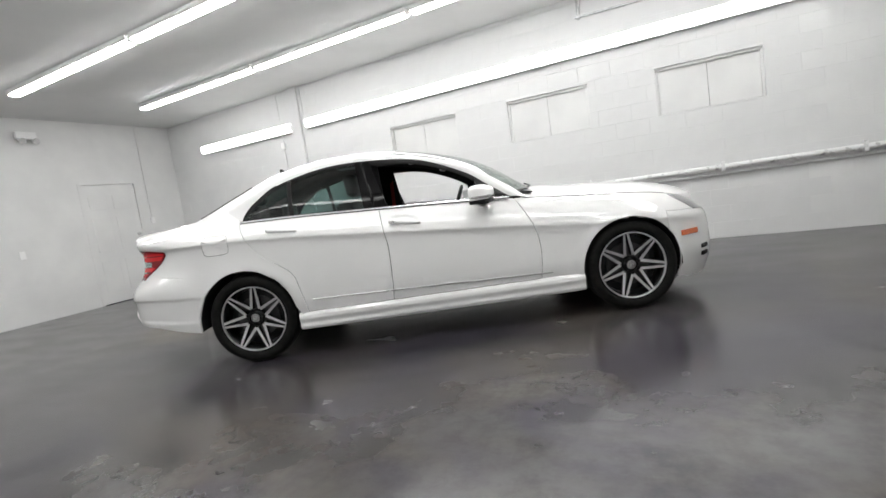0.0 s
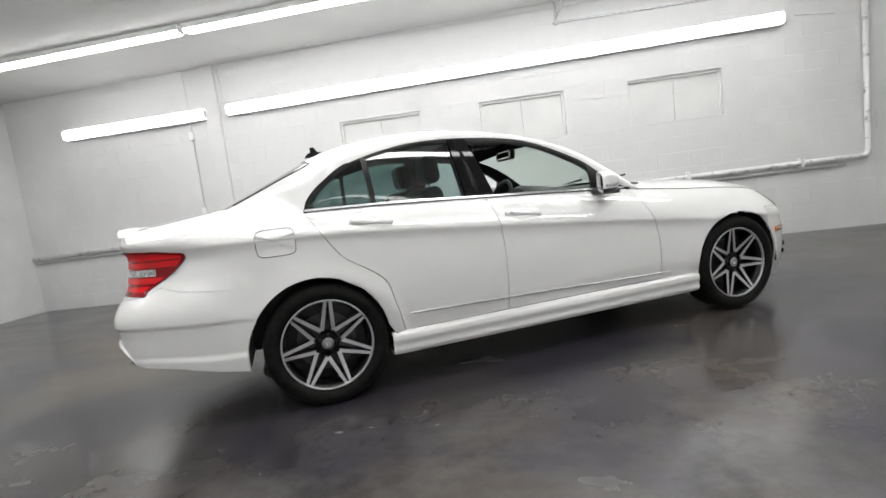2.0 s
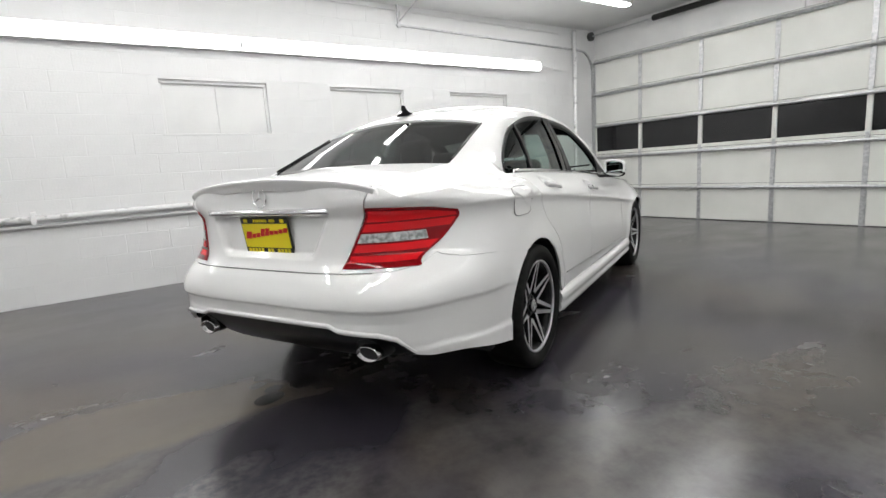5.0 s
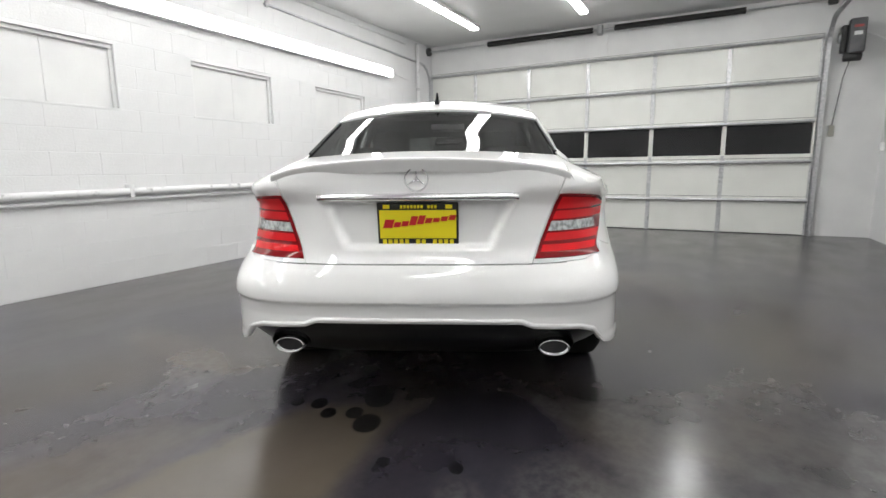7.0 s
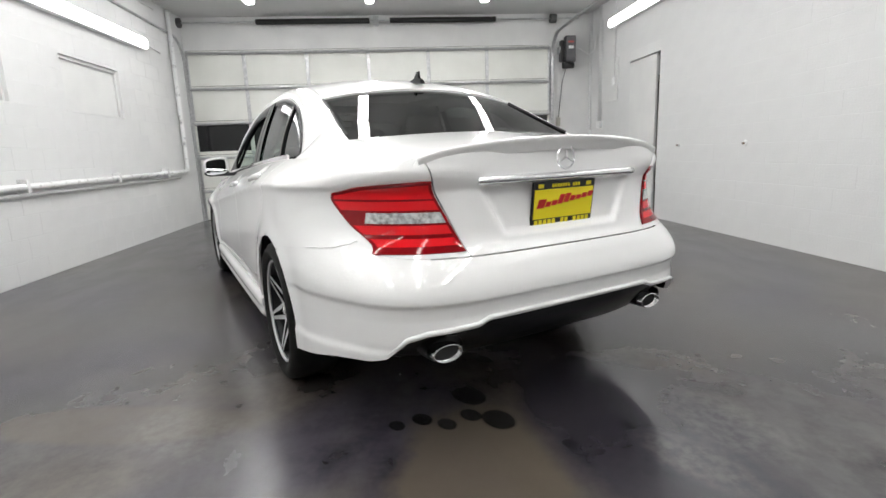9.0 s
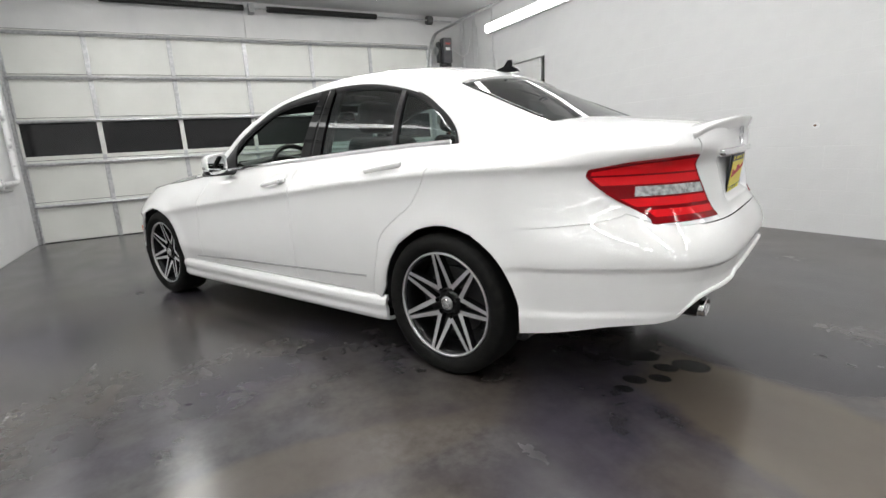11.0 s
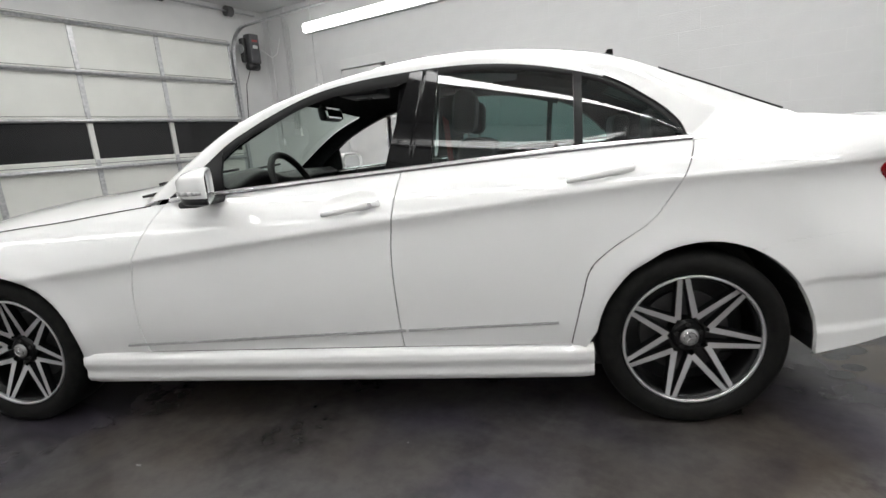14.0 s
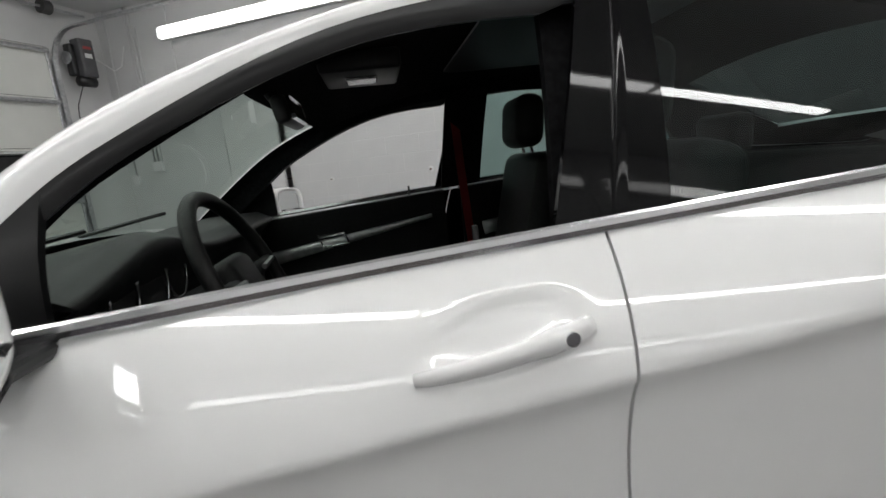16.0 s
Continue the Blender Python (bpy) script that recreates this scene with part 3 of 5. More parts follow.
CLEAR_LENS = noise_mix(mat("clear_lens", (0.6, 0.6, 0.6), 0.15, coat=1.0), (0.22, 0.22, 0.22), (0.6, 0.6, 0.6), 55, rough=(0.1, 0.3))
HEADLENS = noise_mix(mat("headlamp_lens", (0.2, 0.2, 0.2), 0.08, coat=1.0), (0.015, 0.015, 0.017), (0.22, 0.22, 0.23), 16, lo=0.45, hi=0.65)
AMBER = mat("amber_lens", (0.75, 0.13, 0.015), 0.2, coat=1.0)
SILVER = noise_mix(mat("brushed_silver", (0.45, 0.45, 0.45), 0.35, metal=0.9), (0.38, 0.38, 0.38), (0.5, 0.5, 0.5), 40)
RED_BELT = mat("red_webbing", (0.2, 0.01, 0.01), 0.8)
YELLOW = mat("yellow_plate", (0.85, 0.72, 0.02), 0.4)
REDINK = mat("red_print", (0.55, 0.02, 0.02), 0.5)


def pane(name, tint, gloss=0.02):
    """Thin glass: a tinted view through it, and a mirror image that grows towards grazing."""
    m = bpy.data.materials.new(name)
    m.use_nodes = True
    n, l = m.node_tree.nodes, m.node_tree.links
    n.clear()
    o, mx, tr, gl, lw, pw, ad = (n.new("ShaderNode" + k) for k in ("OutputMaterial", "MixShader", "BsdfTransparent", "BsdfGlossy", "LayerWeight", "Math", "Math"))
    tr.inputs["Color"].default_value = (*tint, 1)
    gl.inputs["Roughness"].default_value = gloss
    lw.inputs["Blend"].default_value = 0.5
    pw.operation, ad.operation = "POWER", "MULTIPLY_ADD"
    pw.inputs[1].default_value = 5.0
    ad.inputs[1].default_value, ad.inputs[2].default_value = 0.92, 0.07
    l.new(lw.outputs["Facing"], pw.inputs[0])
    l.new(pw.outputs[0], ad.inputs[0])
    l.new(ad.outputs[0], mx.inputs[0])
    l.new(tr.outputs[0], mx.inputs[1])
    l.new(gl.outputs[0], mx.inputs[2])
    l.new(mx.outputs[0], o.inputs["Surface"])
    return m


GLASS_SIDE = pane("tinted_side_glass", (0.31, 0.43, 0.41))
GLASS_REAR = pane("tinted_rear_glass", (0.13, 0.135, 0.135))
GLASS_FRONT = pane("windscreen_glass", (0.72, 0.82, 0.77))
MIRROR = mat("mirror_glass", (0.75, 0.77, 0.77), 0.02, metal=1.0)


def curve(*pts):
    """A smooth function through points (s, value): value a number or a tuple."""
    pts = sorted(pts)
    xs = np.array([p[0] for p in pts], float)
    ys = np.array([p[1] for p in pts], float)
    d = np.diff(ys, axis=0) / (np.diff(xs) if ys.ndim == 1 else np.diff(xs)[:, None])
    m = np.concatenate([d[:1], (d[:-1] + d[1:]) / 2, d[-1:]])

    def f(x):
        x = min(max(x, xs[0]), xs[-1])
        k = min(max(int(np.searchsorted(xs, x)) - 1, 0), len(xs) - 2)
        h = xs[k + 1] - xs[k]
        s = (x - xs[k]) / h
        return (2 * s**3 - 3 * s**2 + 1) * ys[k] + (s**3 - 2 * s**2 + s) * h * m[k] + (3 * s**2 - 2 * s**3) * ys[k + 1] + (s**3 - s**2) * h * m[k + 1]

    return f


def line(*pts):
    xs, ys = zip(*sorted(pts))
    return lambda x: float(np.interp(x, xs, ys))


def grid(fn, nu, nv, drop=None):
    """A sheet fn(u, v) for u, v from 0 to 1; quads whose corners all satisfy drop are left out."""
    bm = bmesh.new()
    vs = [[bm.verts.new(fn(i / nu, j / nv)) for j in range(nv + 1)] for i in range(nu + 1)]
    for i in range(nu):
        for j in range(nv):
            q = (vs[i][j], vs[i + 1][j], vs[i + 1][j + 1], vs[i][j + 1])
            if drop and all(drop(v.co) for v in q):
                continue
            bm.faces.new(q)
    loose = [v for v in bm.verts if not v.link_faces]
    bmesh.ops.delete(bm, geom=loose, context="VERTS")
    return bm


def flip(bm):
    """The other side of the car."""
    c = bm.copy()
    for v in c.verts:
        v.co.y = -v.co.y
    bmesh.ops.reverse_faces(c, faces=c.faces)
    return c


def sheet(name, bm, material, parent, label="", thick=0.012, smooth=True, inner=True):
    for e in bm.edges:
        e.smooth = not e.is_boundary
    ob = part(name, bm, material, parent, label, smooth=smooth)
    if thick:
        s = ob.modifiers.new("thickness", "SOLIDIFY")
        s.thickness, s.offset = thick, -1.0
        if material is PAINT and inner:
            ob.data.materials.append(VELOUR)
            s.material_offset = 1
    return ob


def both(name, bm, material, parent, label="", thick=0.012, smooth=True):
    other = flip(bm)
    out = []
    for b in (bm, other):
        bmesh.ops.recalc_face_normals(b, faces=b.faces)
        c = sum((f.calc_center_median() for f in b.faces), Vector()) / len(b.faces)
        nrm = sum((f.normal * f.calc_area() for f in b.faces), Vector())
        if nrm.y * c.y < 0:
            bmesh.ops.reverse_faces(b, faces=b.faces)
        for e in b.edges:
            e.smooth = not e.is_boundary
        me = bpy.data.meshes.new(name)
        b.to_mesh(me)
        b.free()
        if smooth:
            me.polygons.foreach_set("use_smooth", [True] * len(me.polygons))
        me.materials.append(material)
        ob = new(name, me)
        ob.parent = parent
        tagged(ob, label)
        if thick:
            s = ob.modifiers.new("thickness", "SOLIDIFY")
            s.thickness, s.offset = thick, -1.0
            if material is PAINT:
                me.materials.append(VELOUR)
                s.material_offset = 1
                s.material_offset_rim = 0
        out.append(ob)
    return out


CAR_YAW = 23.6
WB, WR, HUB_Y = 2.76, 0.322, 0.815
ARCHES = ((-0.026, 0.356), (WB, 0.35))
car = tagged(empty("sedan_car", pose(0, 0, 0, 0, 0, CAR_YAW)), "white four-door sedan with tinted rear glass and open front windows", "car")

# side shape
crease_z = curve((-1.0, 0.868), (-0.5, 0.882), (0.0, 0.872), (1.1, 0.782), (2.1, 0.69), (2.9, 0.63), (3.5, 0.6))
belt_z = curve((-1.0, 0.918), (-0.6, 0.952), (-0.3, 0.978), (0.0, 0.983), (1.09, 0.938), (2.05, 0.885), (2.4, 0.868), (2.76, 0.842), (3.0, 0.81), (3.2, 0.765), (3.5, 0.66))
plan_y = curve((-1.0, 0.81), (-0.6, 0.842), (0.0, 0.86), (0.5, 0.86), (1.4, 0.856), (2.3, 0.86), (2.76, 0.866), (3.1, 0.85), (3.5, 0.8))
XR, XF = -0.22, 2.9
rear_x = curve((0.2, -0.885), (0.3, -0.952), (0.4, -0.984), (0.47, -0.995), (0.55, -0.998), (0.62, -0.976), (0.66, -0.954), (0.69, -0.938), (0.75, -0.93), (0.9, -0.92), (1.0, -0.92), (1.06, -0.922))
front_x = curve((0.18, 3.5), (0.3, 3.545), (0.45, 3.55), (0.58, 3.535), (0.68, 3.475), (0.8, 3.33), (0.9, 3.15))
def PWR(z):
    return 4.7 - 1.4 * ease((z - 0.55) / 0.2) + 1.5 * ease((z - 0.86) / 0.08)


HANDLES = ((1.193, 0.836), (0.31, 0.9))


def ease(v):
    v = min(1.0, max(0.0, v))
    return v * v * (3 - 2 * v)


def width(x, z, scoop=False):
    zc, b = crease_z(x), plan_y(x)
    b -= 0.088 * ease((-0.2 - x) / 0.5) * ease((z - 0.54) / 0.3)
    d = z - zc
    if d >= 0:
        q = d / max(belt_z(x) - zc, 0.05)
        y = b - 0.125 * (1 - 0.78 * ease((-0.2 - x) / 0.45)) * (0.4 * q + 0.6 * q * q)
    else:
        y = b - 0.013 * (1 - math.exp(d / 0.02)) + 0.008 * ease(-d / 0.3) - 0.5 * max(0.0, 0.42 - z) ** 1.6
    for c in (0.0, WB):
        r = math.hypot(x - c, z - 0.325)
        if r > 0.3:
            y += 0.014 * math.exp(-(((r - 0.36) / 0.05) ** 2))
    if x < -0.3:
        k = ease((-0.3 - x) / 0.1)
        y -= k * 0.007 * ease((0.53 - z) / 0.012)
        y += k * (0.5 * max(0.0, 0.42 - z) ** 1.6 + 0.007 * ease((0.375 - z) / 0.03))
        y -= 0.03 * ease((-0.42 - x) / 0.35) * (1 - ease((z - 0.54) / 0.3))
    if scoop:
        for x0, z0 in HANDLES:
            u, v = x - x0 + 0.004, z - z0 - 0.015
            v += 0.139 * u
            r = math.hypot(u / 0.122, v / 0.038)
            y -= 0.014 * ease((1 - r) / 0.5)
    return y


def skin(t, z):
    """The body's outline at height z: t 0 to 1 round the tail, 1 to 2 along the side, 2 to 3 round the nose."""
    if t < 1:
        a = max(t, 0.0) * math.pi / 2
        xr = rear_x(z)
        if z < 0.525:
            xr += 0.012 * min(1, (0.525 - z) / 0.012) - 0.014 * min(1, max(0.0, 0.47 - z) / 0.08)
        x = XR - (XR - xr) * math.cos(a) ** (2 / PWR(z))
        return x, width(max(x, -0.9), z) * math.sin(a) ** (2 / PWR(z))
    if t <= 2:
        x = XR + (XF - XR) * (t - 1)
        return x, width(x, z, True)
    a = max(3 - t, 0.0) * math.pi / 2
    x = XF + (front_x(z) - XF) * math.cos(a) ** (2 / 2.9)
    return x, width(x, z) * math.sin(a) ** (2 / 2.9)


def t_of_x(x, z):
    if x < XR:
        return math.acos(min(1.0, (XR - x) / (XR - rear_x(z))) ** (PWR(z) / 2)) / (math.pi / 2)
    if x > XF:
        return 3 - math.acos(min(1.0, (x - XF) / (front_x(z) - XF)) ** (2.9 / 2)) / (math.pi / 2)
    return 1 + (x - XR) / (XF - XR)


def t_of_y(y, z):
    """On the tail: where the outline is y from the middle."""
    return math.asin(min(1.0, y / width(-0.9, z)) ** (PWR(z) / 2)) / (math.pi / 2)


def side_panel(tl, tr, zb, zt, nu, nv, out=0.0, arch=True, low=None):
    """A piece of the body between two edges tl(z), tr(z) and two lines zb(x), zt(x)."""

    def fn(u, v):
        z = 0.6
        t = 1.5
        for _ in range(3):
            t = tl(z) + (tr(z) - tl(z)) * u
            x, y = skin(t, z)
            bottom = low(x, y) if low else zb(x)
            z = bottom + (zt(x) - bottom) * v
        t = tl(z) + (tr(z) - tl(z)) * u
        x, y = skin(t, z)
        p = Vector((x, y, z))
        if out:
            x2, y2 = skin(min(t + 0.004, 3), z)
            n = Vector((y2 - y, x - x2, 0))
            n = n.normalized() if n.length else Vector((0, 1, 0))
            if n.dot(Vector((x - 1.3, y, 0))) < 0:
                n = -n
            p += n * out
        if arch:
            for c, rad in ARCHES:
                dx, dz = p.x - c, p.z - 0.325
                r = math.hypot(dx, dz)
                if r < rad:
                    k = rad / max(r, 1e-4)
                    p.x, p.z = c + dx * k, 0.325 + dz * k
        return p

    def inside(co):
        return any(math.hypot(co.x - c, co.z - 0.325) < rad + 1e-4 for c, rad in ARCHES)

    return grid(fn, nu, nv, inside if arch else None)


G = 0.0021
door_front = curve((0.3, 2.105), (0.45, 2.125), (0.6, 2.122), (0.72, 2.085), (0.82, 2.035), (0.9, 1.985))
door_mid = curve((0.3, 1.035), (0.5, 1.05), (0.68, 1.052), (0.82, 1.034), (0.97, 1.008))
door_rear = curve((0.3, 0.42), (0.4, 0.4), (0.5, 0.375), (0.6, 0.34), (0.66, 0.27), (0.74, 0.145), (0.8, 0.095), (0.9, 0.03), (1.0, -0.03))
tx = lambda f, d: (lambda z: t_of_x(f(z) + d, z))
SILL = 0.322
flat = lambda z: (lambda x: z)
both("front_door", side_panel(tx(door_mid, G), tx(door_front, -G), flat(SILL), belt_z, 110, 64, arch=False), PAINT, car, "white front door with the window down")
both("rear_door", side_panel(tx(door_rear, G), tx(door_mid, -G), flat(SILL), belt_z, 90, 64), PAINT, car, "white rear door with tinted glass")
both("front_fender", side_panel(tx(door_front, G), lambda z: t_of_x(3.03, z), flat(SILL - 0.05), lambda x: belt_z(x) - 0.002, 44, 44), PAINT, car)
trunk_edge = curve((0.63, 0.4), (0.683, 0.418), (0.79, 0.46), (0.896, 0.505), (0.98, 0.535))
bumper_top = line((-1.0, 0.657), (-0.86, 0.662), (-0.78, 0.676), (-0.705, 0.712), (-0.62, 0.684), (-0.5, 0.674), (-0.3, 0.655), (-0.12, 0.635), (0.0, 0.62), (0.15, 0.54), (0.25, 0.44), (0.33, 0.34), (0.36, 0.3), (0.6, 0.3))
both("quarter_panel", side_panel(lambda z: t_of_y(trunk_edge(z) + 0.0012, z), tx(door_rear, -G), lambda x: bumper_top(x) + G, lambda x: belt_z(x) + 0.058 * ease((-0.8 - x) / 0.09), 70, 40), PAINT, car)
bumper_side = line((-0.9, 0.322), (-0.8, 0.325), (-0.66, 0.316), (-0.5, 0.292), (-0.34, 0.266), (-0.2, 0.266))
bumper_tail = line((0.0, 0.445), (0.37, 0.445), (0.41, 0.428), (0.58, 0.418), (0.635, 0.4), (0.69, 0.34), (0.73, 0.325))


both("panel_backing", side_panel(lambda z: t_of_x(-0.9, z), lambda z: t_of_x(-0.165, z), lambda x: bumper_top(x) - 0.03, lambda x: bumper_top(x) + 0.03, 60, 6, out=-0.005), PAINT, car, "", 0.003)


def tail_low(x, y):
    return bumper_tail(y) if x < -0.78 and y < 0.73 else bumper_side(x)


def arch_edge(z):
    c, rad = ARCHES[0]
    return t_of_x(c - math.sqrt(max(rad**2 - (max(z, 0.325) - 0.325) ** 2, 0.015)), z)


half = side_panel(lambda z: 0.0, arch_edge, None, lambda x: min(bumper_top(x), 0.74) - G, 130, 50, arch=False, low=tail_low)
whole = half.copy()
me_tmp = bpy.data.meshes.new("tmp")
other = flip(half)
other.to_mesh(me_tmp)
whole.from_mesh(me_tmp)
bmesh.ops.remove_doubles(whole, verts=whole.verts, dist=0.0005)
half.free()
other.free()
bmesh.ops.recalc_face_normals(whole, faces=whole.faces)
edge_pts = []
for k in range(61):
    t = 0.53 * k / 60
    z = 0.44
    for _ in range(4):
        x, y = skin(t, z)
        z = tail_low(x, y) + 0.012
    x, y = skin(t, z)
    edge_pts.append((x - 0.001, y, z))
lip_line = [(x, -y, z) for x, y, z in edge_pts[:0:-1]] + edge_pts
rear_bumper = sheet("rear_bumper", whole, PAINT, car, "white rear bumper with a sculpted lower edge", 0.016)

part("bumper_lip", tube(lip_line, [0.009 * min(1.0, 0.1 + min(k, len(lip_line) - 1 - k) / 12) for k in range(len(lip_line))], 8), PAINT, rear_bumper, smooth=True)

# nose
half = side_panel(lambda z: t_of_x(3.034, z), lambda z: 3.0, line((3.0, 0.2), (3.2, 0.17), (3.6, 0.17)), line((3.0, 0.672), (3.2, 0.66), (3.5, 0.62)), 36, 22)
whole = half.copy()
other = flip(half)
me_tmp2 = bpy.data.meshes.new("tmp")
other.to_mesh(me_tmp2)
whole.from_mesh(me_tmp2)
bmesh.ops.remove_doubles(whole, verts=whole.verts, dist=0.0005)
half.free()
other.free()
front_bumper = sheet("front_bumper", whole, PAINT, car, "white front bumper")
def lamp_rear(z):
    """The swept-back rear edge of the headlamp."""
    return 3.06 + max(0.0, 0.81 - z) * 1.35


both("fender_tip", side_panel(lambda z: t_of_x(3.0305, z), lambda z: t_of_x(lamp_rear(z), z), line((3.0, 0.675), (3.2, 0.663), (3.5, 0.623)), lambda x: belt_z(x) - 0.002, 16, 14), PAINT, car, "", 0.006)
both("headlight", side_panel(lambda z: t_of_x(lamp_rear(z) + 0.003, z), lambda z: 2.72, line((3.0, 0.675), (3.2, 0.664), (3.5, 0.624)), lambda x: belt_z(x) - 0.003, 18, 8, out=0.004), HEADLENS, car, "clear headlight lens with dark inner housing")
for s in (1, -1):
    bm = bmesh.new()
    add_box(bm, -0.08, 0.08, -0.006, 0.006, -0.019, 0.019, 0.003)
    x, y = skin(t_of_x(3.2, 0.5), 0.5)
    x2, y2 = skin(t_of_x(3.23, 0.5), 0.5)
    bmesh.ops.transform(bm, matrix=Matrix.Translation((x, y, 0.5)) @ Matrix.Rotation(math.atan2(y2 - y, x2 - x), 4, "Z"), verts=bm.verts)
    if s < 0:
        bm = flip(bm)
    part("side_marker", bm, AMBER, car, "amber side marker lens")
    for k in (0, 1):
        bm = bmesh.new()
        add_box(bm, -0.05, 0.04, -0.012, 0.006, -0.016, 0.016, 0.004)
        x, y = skin(t_of_x(3.34, 0.4), 0.4 - 0.06 * k)
        bmesh.ops.transform(bm, matrix=Matrix.Translation((x, y, 0.375 - 0.055 * k)) @ Matrix.Rotation(-0.75, 4, "Z"), verts=bm.verts)
        part("vent", flip(bm) if s < 0 else bm, GLOSSBLACK, car)


# bonnet
def bonnet(u, v):
    x = 2.04 + (3.4 - 2.04) * u
    t = t_of_x(x, belt_z(x))
    ys = skin(t, belt_z(x))[1] - 0.004
    w = (v * 2 - 1)
    x2 = x + (0.18 - 0.06 * u) * (1 - w * w)
    return x2, ys * w, belt_z(x) + (0.088 - 0.02 * u) * (1 - abs(w) ** 2.6)


# thin black tube laid along each bonnet edge as the shut gap's shade
for s in (1, -1):
    part("hood_gap", tube([(x, s * (skin(t_of_x(x, belt_z(x) - 0.002), belt_z(x) - 0.002)[1] + 0.0005), belt_z(x) - 0.001) for x in np.linspace(2.06, 3.08, 30)], 0.0024, 5), TRIMBLACK, car)
sheet("hood", grid(bonnet, 30, 28), PAINT, car, "white bonnet")


# rear lid: upright face with a shallow recess, and the deck
def lid_face(u, v):
    z = 0.661 + v * (0.982 - 0.661)
    ye = trunk_edge(z) - 0.0012
    y = (u * 2 - 1) * ye
    x = skin(t_of_y(abs(y), z), z)[0]
    top, low = 0.882, 0.708
    hw = 0.268 + (z - low) * 0.5
    inset = min(1.0, max(0.0, (hw - abs(y)) / 0.025)) * min(1.0, max(0.0, (z - low) / 0.02)) * min(1.0, max(0.0, (top - z) / 0.012))
    return x + 0.026 * inset, y, z


lid = sheet("trunk_lid", grid(lid_face, 72, 48), PAINT, car, "white trunk lid with a number plate recess")
deck_edge = curve((-0.97, 0.533), (-0.7, 0.563), (-0.55, 0.58), (-0.4, 0.588))


def deck(u, v):
    w = v * 2 - 1
    x0, x1 = -0.918, -0.455 + 0.06 * w * w
    x = x0 + (x1 - x0) * u
    y = (deck_edge(x) - 0.001) * w
    return x + (0.045 * w * w if u < 0.5 else 0.0) * (1 - 2 * u if u < 0.5 else 0), y, 1.0 + 0.07 * u - 0.026 * w * w * (1 - u) - 0.023 * w * w * u


sheet("trunk_deck", grid(deck, 20, 30), PAINT, car)


def lip(u, v):
    w = u * 2 - 1
    y = 0.548 * w
    x = -0.942 + 0.075 * abs(w) ** 2.5
    z = 1.026 - 0.042 * w * w - 0.014 * w**10
    ring = ((0.14, -0.012), (0.07, -0.004), (0.0, 0.004), (-0.005, 0.0), (-0.003, -0.009), (0.004, -0.022), (0.014, -0.045))
    k = v * (len(ring) - 1)
    i = min(int(k), len(ring) - 2)
    a, b = ring[i], ring[i + 1]
    s = k - i
    return x + a[0] + (b[0] - a[0]) * s, y, z + a[1] + (b[1] - a[1]) * s


wing = grid(lip, 40, 12)
wing.verts.ensure_lookup_table()
for i in (0, 40):
    wing.faces.new([wing.verts[i * 13 + j] for j in range(13)])
sheet("spoiler", wing, PAINT, car, "white lip spoiler along the trunk edge", 0)

# cabin
DLO = [(1.97, 0.738, 0.905), (1.82, 0.705, 1.015), (1.66, 0.668, 1.13), (1.34, 0.614, 1.27), (0.95, 0.582, 1.322), (0.6, 0.577, 1.315), (0.27, 0.6, 1.237), (0.1, 0.632, 1.135), (0.015, 0.66, 1.055), (-0.018, 0.683, 0.985)]
RAIL = [(2.11, 0.722, 0.88), (1.95, 0.685, 1.0), (1.68, 0.628, 1.18), (1.34, 0.57, 1.302), (0.95, 0.532, 1.37), (0.58, 0.522, 1.374), (0.22, 0.53, 1.315), (-0.05, 0.551, 1.206), (-0.22, 0.57, 1.13), (-0.4, 0.588, 1.048)]
dlo = curve(*[(i, p) for i, p in enumerate(DLO)])
rail = curve(*[(i, p) for i, p in enumerate(RAIL)])


def roof_rail(u, v):
    s = u * 6
    a, b = Vector(dlo(s)), Vector(rail(s))
    p = a.lerp(b, v)
    return p + Vector((0, 0.012, 0.008)) * math.sin(math.pi * v)


def pillar(u, v):
    """From the last side window to the rear window and down to the shoulder."""
    if u < 0.45:
        a = Vector(dlo(6 + 3 * u / 0.45))
        b = Vector(rail(6 + 2 * u / 0.45))
    else:
        k = (u - 0.45) / 0.55
        x = -0.018 - 0.838 * k
        zz = belt_z(x)
        a = Vector((x, skin(t_of_x(x, zz), zz)[1], zz))
        a.y = max(a.y, deck_edge(x) + 0.004)
        first = Vector(dlo(9))
        a = first.lerp(a, min(1, k / 0.12))
        if k < 0.25:
            b = Vector(rail(8 + k / 0.25))
        else:
            x2 = -0.4 - (k - 0.25) / 0.75 * (0.858 - 0.4)
            b = Vector((x2, deck_edge(x2) - 0.005 * ease((k - 0.25) / 0.1), 1.047 - 0.068 * (k - 0.25) / 0.75 + 0.003 * ease((k - 0.25) / 0.1)))
    p = a.lerp(b, v)
    bulge = 0.014 * (1 - 0.9 * ease((u - 0.42) / 0.2))
    way = Vector((0, 0.857, 0.571)).lerp(Vector((0, 0.6, 0.8)), min(1, u / 0.35))
    return p + way * bulge * math.sin(math.pi * v)


both("roof_rail", grid(lambda u, v: roof_rail(u / 0.4, v) if u < 0.4 else pillar((u - 0.4) / 0.6, v), 140, 12), PAINT, car, "white roof rail running into the rear pillar", 0.006)


